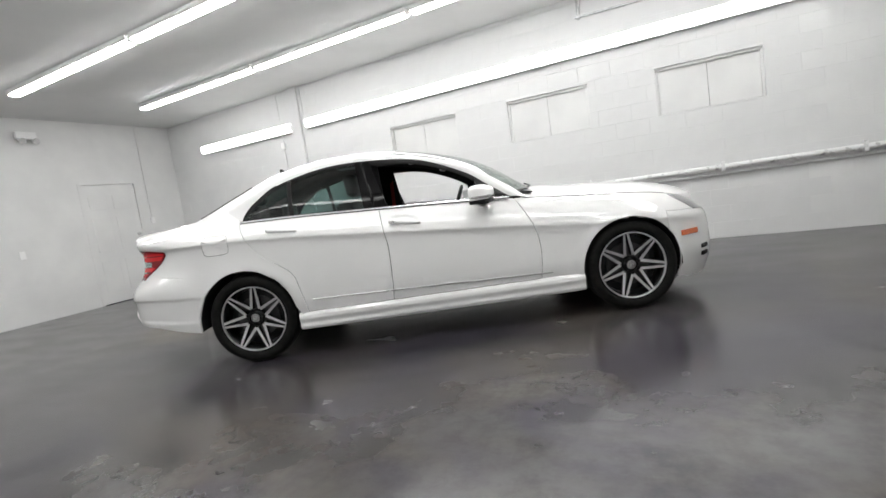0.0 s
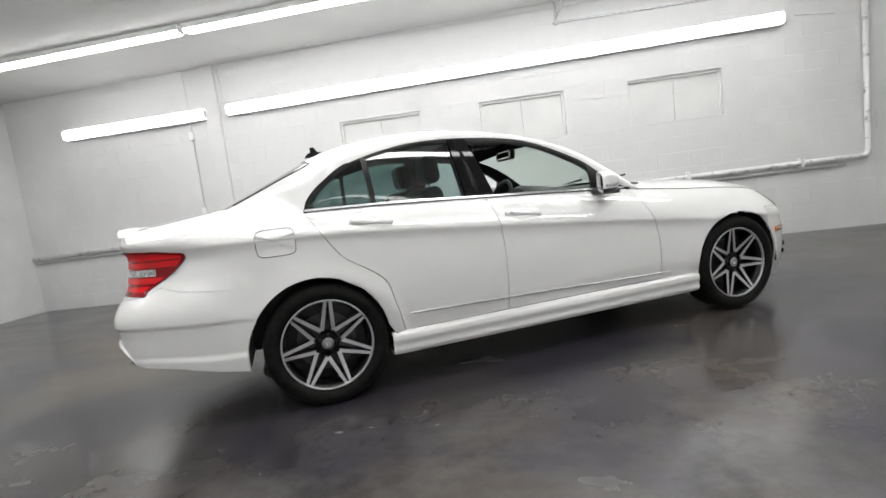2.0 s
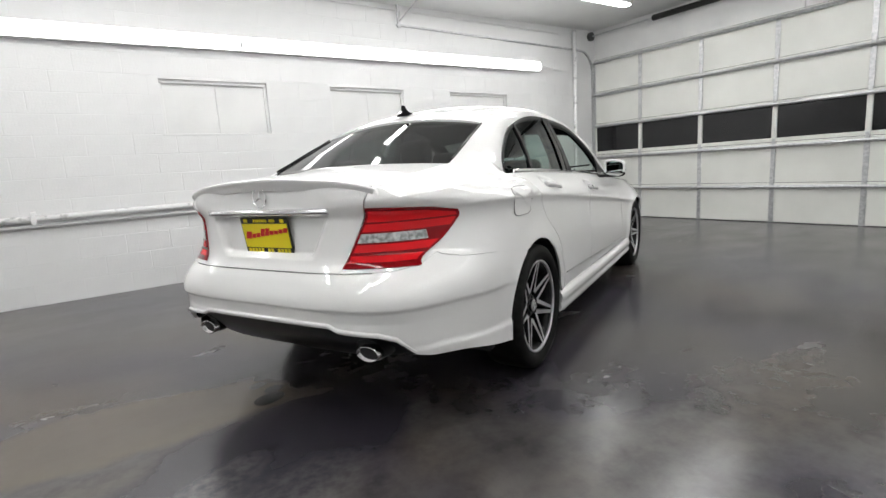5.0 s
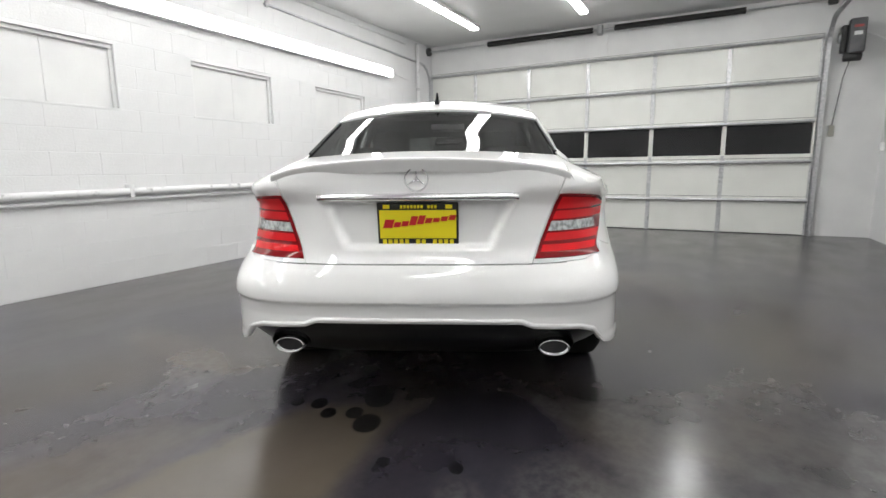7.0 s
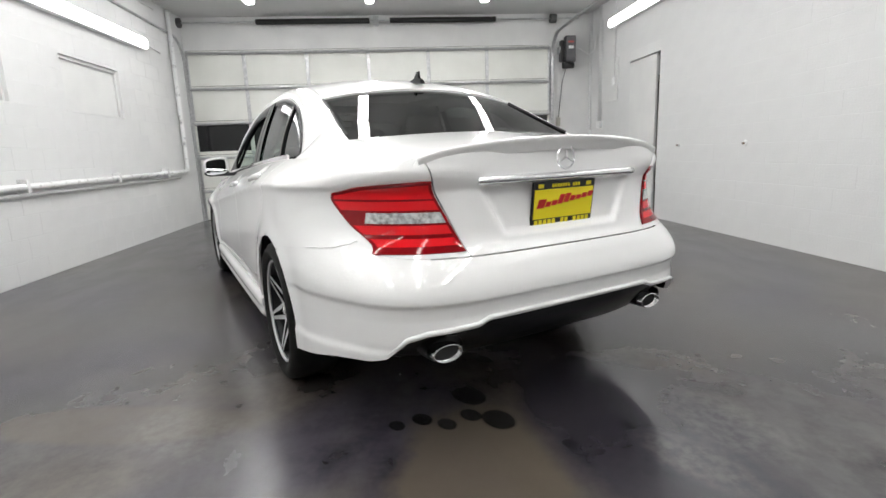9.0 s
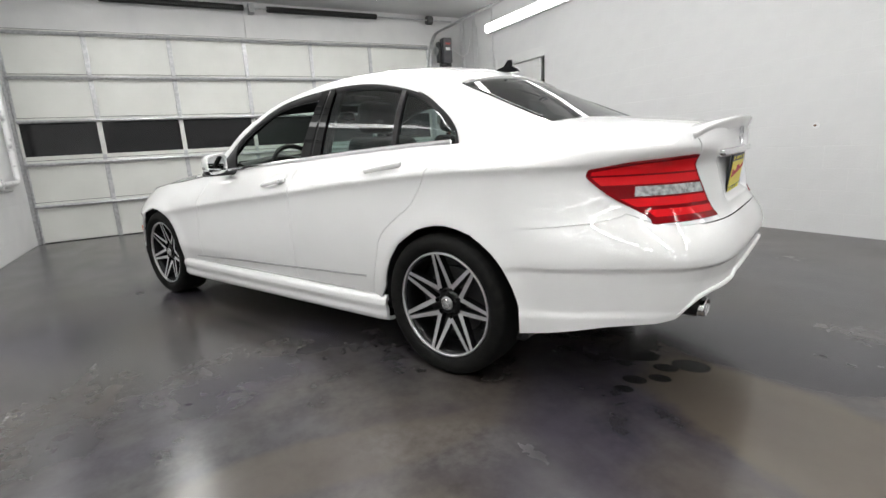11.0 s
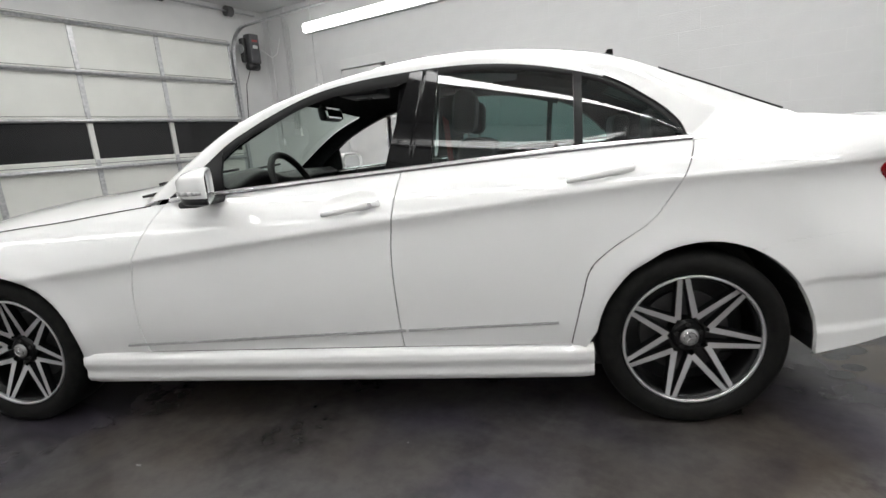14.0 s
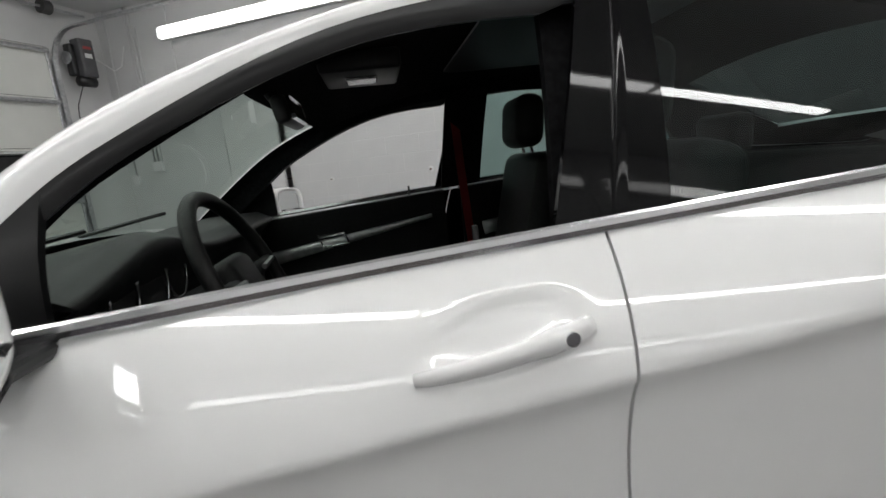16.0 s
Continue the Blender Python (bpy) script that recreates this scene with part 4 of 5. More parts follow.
def roof(u, v):
    w = v * 2 - 1
    s = 3.55 + (6.55 - 3.55) * u
    p = Vector(rail(s))
    x = p.x + (0.09 * (1 - w * w)) * (1 - 2 * u if u < 0.5 else -(2 * u - 1) * 0.3)
    return x, p.y * w * 0.995, p.z + 0.052 * (1 - w * w) + 0.006 * (1 - w**6)


sheet("roof", grid(roof, 36, 30), PAINT, car, "white roof panel", 0.02)


glass_a, glass_b, glass_c = (Vector(rail(k)) for k in (6.56, 7.755, 8.95))


def rear_glass(u, v):
    w = v * 2 - 1
    p = glass_a * (1 - u) * (1 - 2 * u) + glass_b * 4 * u * (1 - u) + glass_c * u * (2 * u - 1)
    return p.x - 0.055 * (1 - w * w) * u - 0.027 * (1 - w * w) * (1 - u), (p.y - 0.008) * w, p.z - 0.004 + (0.052 * (1 - u) + 0.02 * u) * (1 - w * w)


sheet("rear_window", grid(rear_glass, 24, 24), GLASS_REAR, car, "dark tinted rear window", 0)
for s in (1, -1):
    part("window_seal", tube([(p[0], s * (p[1] - 0.004), p[2] + 0.002) for p in (rail(6.6 + 0.2 * k) for k in range(12))], 0.006, 6), TRIMBLACK, car)


def screen(u, v):
    w = v * 2 - 1
    p = Vector(rail(0.35 + (3.55 - 0.35) * u))
    bow = 0.16 * (1 - u) + 0.088 * u
    return p.x + bow * (1 - w * w), (p.y - 0.006) * w, p.z + (0.03 * (1 - u) + 0.052 * u) * (1 - w * w)


sheet("windscreen", grid(screen, 20, 24), GLASS_FRONT, car, "clear windscreen", 0)
sheet("cowl", grid(lambda u, v: (2.0 + 0.09 * u + 0.18 * (1 - (2 * v - 1) ** 2), 0.6 * (2 * v - 1), 0.876 + 0.066 * (1 - (2 * v - 1) ** 2)), 4, 16), TRIMBLACK, car, "black plastic cowl under the windscreen")
for y in (-0.1, 0.42):
    part("wiper", tube([(2.24, y, 0.962), (2.17, y - 0.25, 0.975), (2.11, y - 0.48, 0.985)], 0.007, 6), TRIMBLACK, car)

# side glass: frames in black, panes behind them
win_top = curve(*sorted((p[0], (p[1], p[2])) for p in DLO[:-1]))


def belt_edge(x):
    z = belt_z(x) + 0.012
    return Vector((x, 0.738 + (0.683 - 0.738) * (1.97 - x) / 1.99, z))


def glass_sheet(x0, x1, inset=0.006):
    def fn(u, v):
        x = x0 + (x1 - x0) * u
        b = belt_edge(x)
        y, z = win_top(x)
        tp = Vector((x, y, max(z, b.z + 0.002)))
        p = b.lerp(tp, v)
        p.y -= inset - 0.012 * math.sin(math.pi * v)
        return p

    return grid(fn, 24, 12)


both("rear_side_glass", glass_sheet(0.355, 0.92), GLASS_SIDE, car, "tinted rear door glass", 0)
both("quarter_glass", glass_sheet(0.0, 0.36), GLASS_SIDE, car, "small tinted quarter light", 0)


def band(inner, outer):
    """A flat strip between two lines in the window's surface."""

    def fn(u, v):
        a, b = Vector(inner(u)), Vector(outer(u))
        return a.lerp(b, v)

    return fn


def on_glass(x, f):
    b = belt_edge(x)
    y, z = win_top(x)
    p = b.lerp(Vector((x, y, max(z, b.z + 0.002))), f)
    p.y += 0.012 * math.sin(math.pi * f)
    return p


# upper frame in black, chrome line along the belt
frame_mid = Vector((0.95, 0.6, 1.05))


def frame_in(s):
    p = Vector(dlo(s))
    d = frame_mid - p
    d.y = 0
    q = p + d.normalized() * (0.052 if s < 3.8 else 0.04 if s < 8.3 else 0.02)
    f = (p.z - q.z) / max(p.z - 0.95, 0.05)
    q.y = p.y + (0.72 - p.y) * max(0.0, f) * 0.55 - 0.004
    return q


both("window_frame", grid(lambda u, v: Vector(dlo(9 * u)).lerp(frame_in(9 * u), v) + Vector((0, 0.002 + 0.004 * math.sin(math.pi * v), 0)), 70, 4), TRIMBLACK, car, "satin black window surround", 0.018)
both("pillar_trim", grid(lambda u, v: on_glass((0.902 - 0.04 * v) + (0.178 - 0.068 * v) * u, v * 0.985) + Vector((0, 0.004 if 0.42 > u or u > 0.48 else -0.004, 0)), 24, 12), GLOSSBLACK, car, "glossy black pillar trim", 0.012)
both("glass_divider", grid(lambda u, v: on_glass(0.345 + 0.03 * u - 0.012 * v, v * 0.985) + Vector((0, 0.004, 0)), 3, 12), TRIMBLACK, car, "", 0.012)
both("mirror_sail", grid(lambda u, v: on_glass(1.735 + 0.225 * u, v) + Vector((0, 0.003, 0)), 6, 6), TRIMBLACK, car, "black triangle at the mirror's foot", 0.014)
for s in (1, -1):
    bm = bmesh.new()
    add_tube(bm, [(x, s * max(belt_edge(x).y + 0.012, width(x, belt_z(x)) + 0.002), belt_edge(x).z - 0.003) for x in np.linspace(-0.015, 1.96, 40)], 0.006, 8)
    for v in bm.verts:
        v.co.z += (v.co.z - belt_edge(v.co.x).z + 0.002) * 0.9
    part("chrome_strip", bm, CHROME, car, "chrome strip along the window line")
    bm = bmesh.new()
    add_tube(bm, [(p[0], s * (p[1] + 0.003), p[2] + 0.003) for p in (dlo(8.96 - 0.1 * k) for k in range(30))], 0.0035, 6)
    part("chrome_trim", bm, TRIMBLACK, car)
    for a, b in ((0.46, 1.012), (1.024, 2.19)):
        bm = bmesh.new()
        add_tube(bm, [(x, s * (width(x, 0.36) + 0.004), 0.406 - 0.03 * (x - 0.46)) for x in np.linspace(a, b, 20)], 0.0055, 6)
        part("side_moulding", bm, SILVER, car, "thin chrome moulding low on the door")


# sills
def sill(u, v):
    x = 0.338 + 2.075 * u
    ring = ((0.835, 0.319), (0.852, 0.317), (0.868, 0.3), (0.872, 0.275), (0.862, 0.245), (0.866, 0.215), (0.856, 0.196), (0.83, 0.19), (0.7, 0.19))
    k = v * 8
    i = min(int(k), 7)
    s = k - i
    y = ring[i][0] + (ring[i + 1][0] - ring[i][0]) * s
    z = ring[i][1] + (ring[i + 1][1] - ring[i][1]) * s
    e = 0.01 * max(0.0, 1 - min(u, 1 - u) / 0.02)
    return x, y - e + 0.004 * math.sin(math.pi * u), z


both("side_skirt", grid(sill, 40, 24), PAINT, car, "white side skirt under the doors", 0.02)

# door handles with their recess
for x0, z0, lock in ((1.193, 0.836, True), (0.31, 0.9, False)):
    for s in (1, -1):
        h = bmesh.new()
        n = 18
        pts, rad = [], []
        for k in range(n + 1):
            f = k / n
            x = x0 + 0.11 - 0.22 * f
            z = z0 - 0.016 + 0.03 * f
            y = width(x, z) + 0.002 + 0.02 * math.sin(math.pi * min(1, max(0, f * 0.96 + 0.02))) ** 0.6
            pts.append((x, y, z))
            rad.append(0.0045 + 0.006 * math.sin(math.pi * (0.1 + 0.74 * f)) ** 0.8 + 0.003 * ease((f - 0.6) / 0.15))
        add_tube(h, pts, rad, 12)
        for v in h.verts:
            f = (x0 + 0.11 - v.co.x) / 0.22
            v.co.z += 0.2 * (v.co.z - (z0 - 0.016 + 0.03 * f))
        hd = part("door_handle", flip(h) if s < 0 else h, PAINT, car, "white pull handle set in a scooped recess", smooth=True)
        if lock:
            y = width(x0 - 0.07, z0 + 0.012) + 0.026
            bm = tube([(x0 - 0.078, y - 0.01, z0 + 0.009), (x0 - 0.078, y + 0.006, z0 + 0.009)], 0.009, 14)
            part("lock", flip(bm) if s < 0 else bm, CHROME, hd, "chrome lock barrel")

# fuel flap on the car's right: a black outline tube as its gap's shade, and a slightly proud lid
fl = grid(lambda u, v: (lambda a, r: (-0.18 + 0.092 * r * (abs(math.cos(a)) ** 0.4) * (1 if math.cos(a) > 0 else -1), -(skin(t_of_x(-0.18 + 0.092 * r * math.cos(a), 0.86), 0.86 + 0.062 * r * math.sin(a))[1] + 0.002), 0.86 + 0.062 * r * (abs(math.sin(a)) ** 0.4) * (1 if math.sin(a) > 0 else -1)))(2 * math.pi * u, v), 40, 5)
part("fuel_flap", fl, PAINT, car, "white fuel filler flap", smooth=True)
ring_pts = [(-0.18 + 0.095 * (abs(math.cos(a)) ** 0.4) * (1 if math.cos(a) > 0 else -1), 0.86 + 0.065 * (abs(math.sin(a)) ** 0.4) * (1 if math.sin(a) > 0 else -1)) for a in np.linspace(0, 2 * math.pi, 49)]
part("flap_gap", tube([(x, -(skin(t_of_x(x, z), z)[1] + 0.0004), z) for x, z in ring_pts], 0.0016, 5), TRIMBLACK, car)


# tail lamps, wrapped round the corner
def lamp_piece(z0, z1, t_in, t_out, out, nu=30, nv=8):
    return side_panel(t_in, t_out, flat(z0), z1 if callable(z1) else flat(z1), nu, nv, out=out, arch=False)


lamp_out = curve((0.67, -0.775), (0.7, -0.755), (0.76, -0.66), (0.82, -0.592), (0.845, -0.575), (0.87, -0.59), (0.895, -0.64))
lamp_top = line((-1.0, 0.897), (-0.86, 0.896), (-0.72, 0.885), (-0.62, 0.869), (-0.55, 0.86))
lamp_in = lambda z: t_of_y(trunk_edge(z) + 0.003, z)
lamp_x = lambda z: t_of_x(lamp_out(z), z)
for s in (1, -1):
    base = lamp_piece(0.678, lamp_top, lamp_in, lamp_x, 0.006, 40, 26)
    if s < 0:
        base = flip(base)
    lamp = sheet("tail_light", base, RED_LENS, car, "red tail lamp with clear reversing strip", 0.012)
    for z0, z1, m, lb in ((0.698, 0.722, BRIGHT_LENS, ""), (0.734, 0.762, BRIGHT_LENS, ""), (0.769, 0.802, CLEAR_LENS, "clear reversing lens"), (0.809, 0.838, BRIGHT_LENS, ""), (0.844, lambda x: lamp_top(x) - 0.009, BRIGHT_LENS, "")):
        clear = m is CLEAR_LENS
        out_t = lambda z, c=clear, q=z0: t_of_x(lamp_out(q) - 0.06, z) if c else t_of_x(lamp_out(z) - 0.014, z)
        in_t = lambda z: lamp_in(z) + 0.012
        bm = lamp_piece(z0, z1, in_t, out_t, 0.0085, 30, 4)
        part("reversing_lens" if clear else "lens_band", flip(bm) if s < 0 else bm, m, lamp, lb, smooth=True)

# number plate, chrome bar, badge
bar = bmesh.new()
add_tube(bar, [(-0.91 - 0.02 * (1 - (y / 0.37) ** 2), y, 0.892) for y in np.linspace(-0.36, 0.36, 24)], 0.015, 8)
for v in bar.verts:
    v.co.z = 0.892 + (v.co.z - 0.892) * 0.9
part("chrome_bar", bar, CHROME, car, "chrome bar above the plate", smooth=True)
plate_m = Matrix.Translation((-0.912, -0.002, 0.799)) @ Matrix.Rotation(radians(-8), 4, "Y")


def plate_box(y0, y1, z0, z1, d0, d1, m, shear=0.0, bev=0.0):
    bm = bmesh.new()
    add_box(bm, -d1, -d0, y0, y1, z0, z1, bev)
    for v in bm.verts:
        v.co.y -= shear * v.co.z
    bmesh.ops.transform(bm, matrix=plate_m, verts=bm.verts)
    return bm


plate = part("dealer_plate", plate_box(-0.146, 0.146, -0.076, 0.076, -0.004, 0.004, None, 0, 0.002), BLACK, car, "black plate frame with a yellow and red dealer insert")
part("plate_insert", plate_box(-0.138, 0.138, -0.052, 0.05, 0.0045, 0.006, None), YELLOW, plate, "yellow insert")
rnd = random.Random(5)
y = 0.122
for k in range(9):
    w = 0.024 if k else 0.034
    hgt = (0.03 if k in (0, 4, 3) else 0.017) * (0.9 + 0.2 * rnd.random())
    part("print_bar", plate_box(y - w, y, -0.014 + 0.0035 * k, -0.014 + 0.0035 * k + hgt, 0.0065, 0.0072, None, 0.35), REDINK, plate)
    y -= w + 0.003
y = 0.13
for k in range(13):
    w = 0.0145
    if k != 5 and k != 8:
        part("print_bar", plate_box(y - w, y, -0.072, -0.056, 0.0045, 0.0056, None), YELLOW, plate)
    y -= w + 0.0058
y = 0.062
for k in range(11):
    if k != 7:
        part("print_bar", plate_box(y - 0.0085, y, 0.056, 0.068, 0.0045, 0.0056, None), YELLOW, plate)
    y -= 0.0122
for y in (-0.112, 0.112):
    part("print_bar", plate_box(y - 0.012, y + 0.012, 0.055, 0.069, 0.0045, 0.0056, None), YELLOW, plate)


def star(radius, thick):
    """A ring with three rays, in the y-z plane, facing -x."""
    bm = bmesh.new()
    add_tube(bm, [(0, radius * math.cos(a), radius * math.sin(a)) for a in np.linspace(0, 2 * math.pi, 33)], thick, 6, cap=False)
    for k in range(3):
        a = math.pi / 2 + k * 2 * math.pi / 3
        d, n = Vector((0, math.cos(a), math.sin(a))), Vector((0, -math.sin(a), math.cos(a)))
        tip = bm.verts.new(d * radius)
        l, r = bm.verts.new(n * radius * 0.13), bm.verts.new(-n * radius * 0.13)
        c = bm.verts.new((-thick * 1.6, 0, 0))
        bm.faces.new((tip, l, c))
        bm.faces.new((tip, c, r))
        bm.faces.new((tip, r, l))
    return bm


bm = star(0.04, 0.0035)
bmesh.ops.transform(bm, matrix=Matrix.Translation((-0.928, 0, 0.954)), verts=bm.verts)
part("badge", bm, CHROME, car, "round chrome badge with three rays", smooth=False)

# under the tail
def diffuser(u, v):
    w = u * 2 - 1
    y = 0.69 * w
    return -0.945 + 0.1 * abs(w) ** 4 + 0.11 * v * v, y, 0.455 - 0.17 * v + 0.05 * abs(w) ** 6 * v


sheet("diffuser", grid(diffuser, 30, 10), TRIMBLACK, car, "black lower valance between the tailpipes", 0.01)
part("muffler", box(-0.76, -0.42, -0.62, 0.62, 0.28, 0.5, 0.03, 2), BLACK, car, "dark exhaust box under the tail")
for s in (1, -1):
    bm = bmesh.new()
    outer = [bm.verts.new((-0.915, s * 0.497 + 0.056 * math.cos(a), 0.334 + 0.032 * math.sin(a))) for a in np.linspace(0, 2 * math.pi, 28, endpoint=False)]
    rim2 = [bm.verts.new((-0.92, s * 0.497 + 0.0515 * math.cos(a), 0.334 + 0.0275 * math.sin(a))) for a in np.linspace(0, 2 * math.pi, 28, endpoint=False)]
    back = [bm.verts.new((-0.76, s * 0.497 + 0.056 * math.cos(a), 0.345 + 0.031 * math.sin(a))) for a in np.linspace(0, 2 * math.pi, 28, endpoint=False)]
    inner = [bm.verts.new((-0.83, s * 0.497 + 0.05 * math.cos(a), 0.334 + 0.026 * math.sin(a))) for a in np.linspace(0, 2 * math.pi, 28, endpoint=False)]
    for a, b in ((back, outer), (outer, rim2), (rim2, inner)):
        for k in range(28):
            bm.faces.new((a[k], a[(k + 1) % 28], b[(k + 1) % 28], b[k]))
    shroud = add_tube(bmesh.new(), [(-0.74, s * 0.5, 0.36), (-0.86, s * 0.5, 0.352), (-0.9, s * 0.499, 0.346)], [0.07, 0.075, 0.07], 24, cap=False)
    for v in shroud.verts:
        v.co.z = 0.35 + (v.co.z - 0.35) * 0.68
    part("pipe_shroud", shroud, TRIMBLACK, car, "black oval surround of the tailpipe", smooth=True)
    pipe = part("tailpipe", bm, CHROME, car, "oval chrome tailpipe", smooth=True)
    # black disc set in the pipe as the shade of its inside
    bm = bmesh.new()
    vs = [bm.verts.new((-0.898, s * 0.497 + 0.051 * math.cos(a), 0.334 + 0.027 * math.sin(a))) for a in np.linspace(0, 2 * math.pi, 28, endpoint=False)]
    bm.faces.new(vs)
    part("pipe_mouth", bm, BLACK, pipe)

# aerial fin
bm = bmesh.new()
prof = [(0.25, 0.0), (0.2, 0.012), (0.15, 0.03), (0.128, 0.064), (0.102, 0.066), (0.104, 0.034), (0.075, 0.02), (0.062, 0.0)]
l = [bm.verts.new((x, 0.014 * (1 - z / 0.08), 1.35 + z + 0.1 * (x - 0.11))) for x, z in prof]
r = [bm.verts.new((x, -0.014 * (1 - z / 0.08), 1.35 + z + 0.1 * (x - 0.11))) for x, z in prof]
bm.faces.new(l)
bm.faces.new(r[::-1])
for k in range(len(prof)):
    bm.faces.new((l[k], l[(k + 1) % len(prof)], r[(k + 1) % len(prof)], r[k]))
part("aerial_fin", bm, GLOSSBLACK, car, "black shark-fin aerial")

# door mirrors: a tapering shell, its rim, the glass, a black foot and a clear indicator band
def mirror_ring(x, cy, cz, a, b, n=32):
    out = []
    for k in range(n):
        t = 2 * math.pi * k / n
        c, d = math.cos(t), math.sin(t)
        y = a * math.copysign(abs(c) ** 0.55, c)
        z = b * math.copysign(abs(d) ** 0.55, d) * (1 - 0.14 * y / a * (-1 if d < 0 else 1))
        out.append(Vector((x - 0.45 * y, cy + y, cz + z)))
    return out


def loft(rings, close_end=True):
    bm = bmesh.new()
    vs = [[bm.verts.new(p) for p in r] for r in rings]
    n = len(vs[0])
    for p, q in zip(vs, vs[1:]):
        for k in range(n):
            bm.faces.new((p[k], p[(k + 1) % n], q[(k + 1) % n], q[k]))
    if close_end:
        bm.faces.new(vs[-1])
    return bm


for s in (1, -1):
    side = (lambda b: flip(b)) if s < 0 else (lambda b: b)
    shell = [mirror_ring(x, 0.872 + q, 0.953 - 0.1 * q, a, b) for x, q, a, b in ((1.712, 0, 0.072, 0.045), (1.702, 0, 0.076, 0.05), (1.7, 0, 0.084, 0.058), (1.707, 0, 0.089, 0.062), (1.735, 0, 0.089, 0.062), (1.77, -0.002, 0.084, 0.057), (1.805, -0.008, 0.073, 0.046), (1.83, -0.014, 0.055, 0.03), (1.838, -0.018, 0.03, 0.014))]
    mir = part("door_mirror", side(loft(shell)), PAINT, car, "white door mirror housing", smooth=True)
    part("mirror_glass", side(loft([mirror_ring(1.714, 0.872, 0.953, 0.075, 0.048), mirror_ring(1.713, 0.872, 0.953, 0.073, 0.046)])), MIRROR, mir, "mirror glass")
    band_rings = [mirror_ring(x, 0.872 + q, 0.932, a, 0.012) for x, q, a in ((1.72, 0, 0.0905), (1.745, 0, 0.0905), (1.775, -0.002, 0.085), (1.81, -0.008, 0.073), (1.834, -0.014, 0.055))]
    part("indicator", side(loft(band_rings)), CLEAR_LENS, mir, "clear indicator strip", smooth=True)
    part("mirror_base", side(loft([mirror_ring(x, 0.872 + q, 0.905, a, 0.018) for x, q, a in ((1.703, 0, 0.05), (1.7, 0, 0.082), (1.707, 0, 0.0875), (1.735, 0, 0.0875), (1.77, -0.002, 0.082), (1.805, -0.008, 0.068), (1.825, -0.014, 0.04))])), TRIMBLACK, mir, "black lower half of the mirror", smooth=True)
    foot = bmesh.new()
    add_box(foot, 1.725, 1.8, 0.735, 0.93, 0.88, 0.903, 0.008, 2)
    part("mirror_foot", side(foot), BLACK, mir, "black mirror foot")


# wheels
def spin(ring, n, close=False):
    """A turned shape about the y axis from (radius, y) points."""
    bm = bmesh.new()
    vs = [[bm.verts.new((r * math.cos(2 * math.pi * k / n), y, r * math.sin(2 * math.pi * k / n))) for r, y in ring] for k in range(n)]
    for k in range(n):
        for i in range(len(ring) - 1 + (1 if close else 0)):
            j = (i + 1) % len(ring)
            bm.faces.new((vs[k][i], vs[k][j], vs[(k + 1) % n][j], vs[(k + 1) % n][i]))
    return bm


def spoke_bar(a0, a1, r0, r1, w0, w1, yf0, yf1, depth):
    """One straight bar of a spoke from the hub to the rim; face at +y."""
    bm = bmesh.new()
    p0, p1 = Vector((r0 * math.cos(a0), 0, r0 * math.sin(a0))), Vector((r1 * math.cos(a1), 0, r1 * math.sin(a1)))
    n = (p1 - p0).cross(Vector((0, 1, 0))).normalized()
    c = []
    for p, w, yf in ((p0, w0, yf0), (p1, w1, yf1)):
        for sx, yy in ((-1, yf), (1, yf), (1.35, yf - depth), (-1.35, yf - depth)):
            c.append(bm.verts.new(p + n * (w / 2) * sx + Vector((0, yy, 0))))
    face = bm.faces.new((c[0], c[1], c[5], c[4]))
    for q in ((1, 2, 6, 5), (2, 3, 7, 6), (3, 0, 4, 7), (0, 3, 2, 1), (4, 5, 6, 7)):
        f = bm.faces.new([c[k] for k in q])
        f.material_index = 1
    face.material_index = 0
    return bm


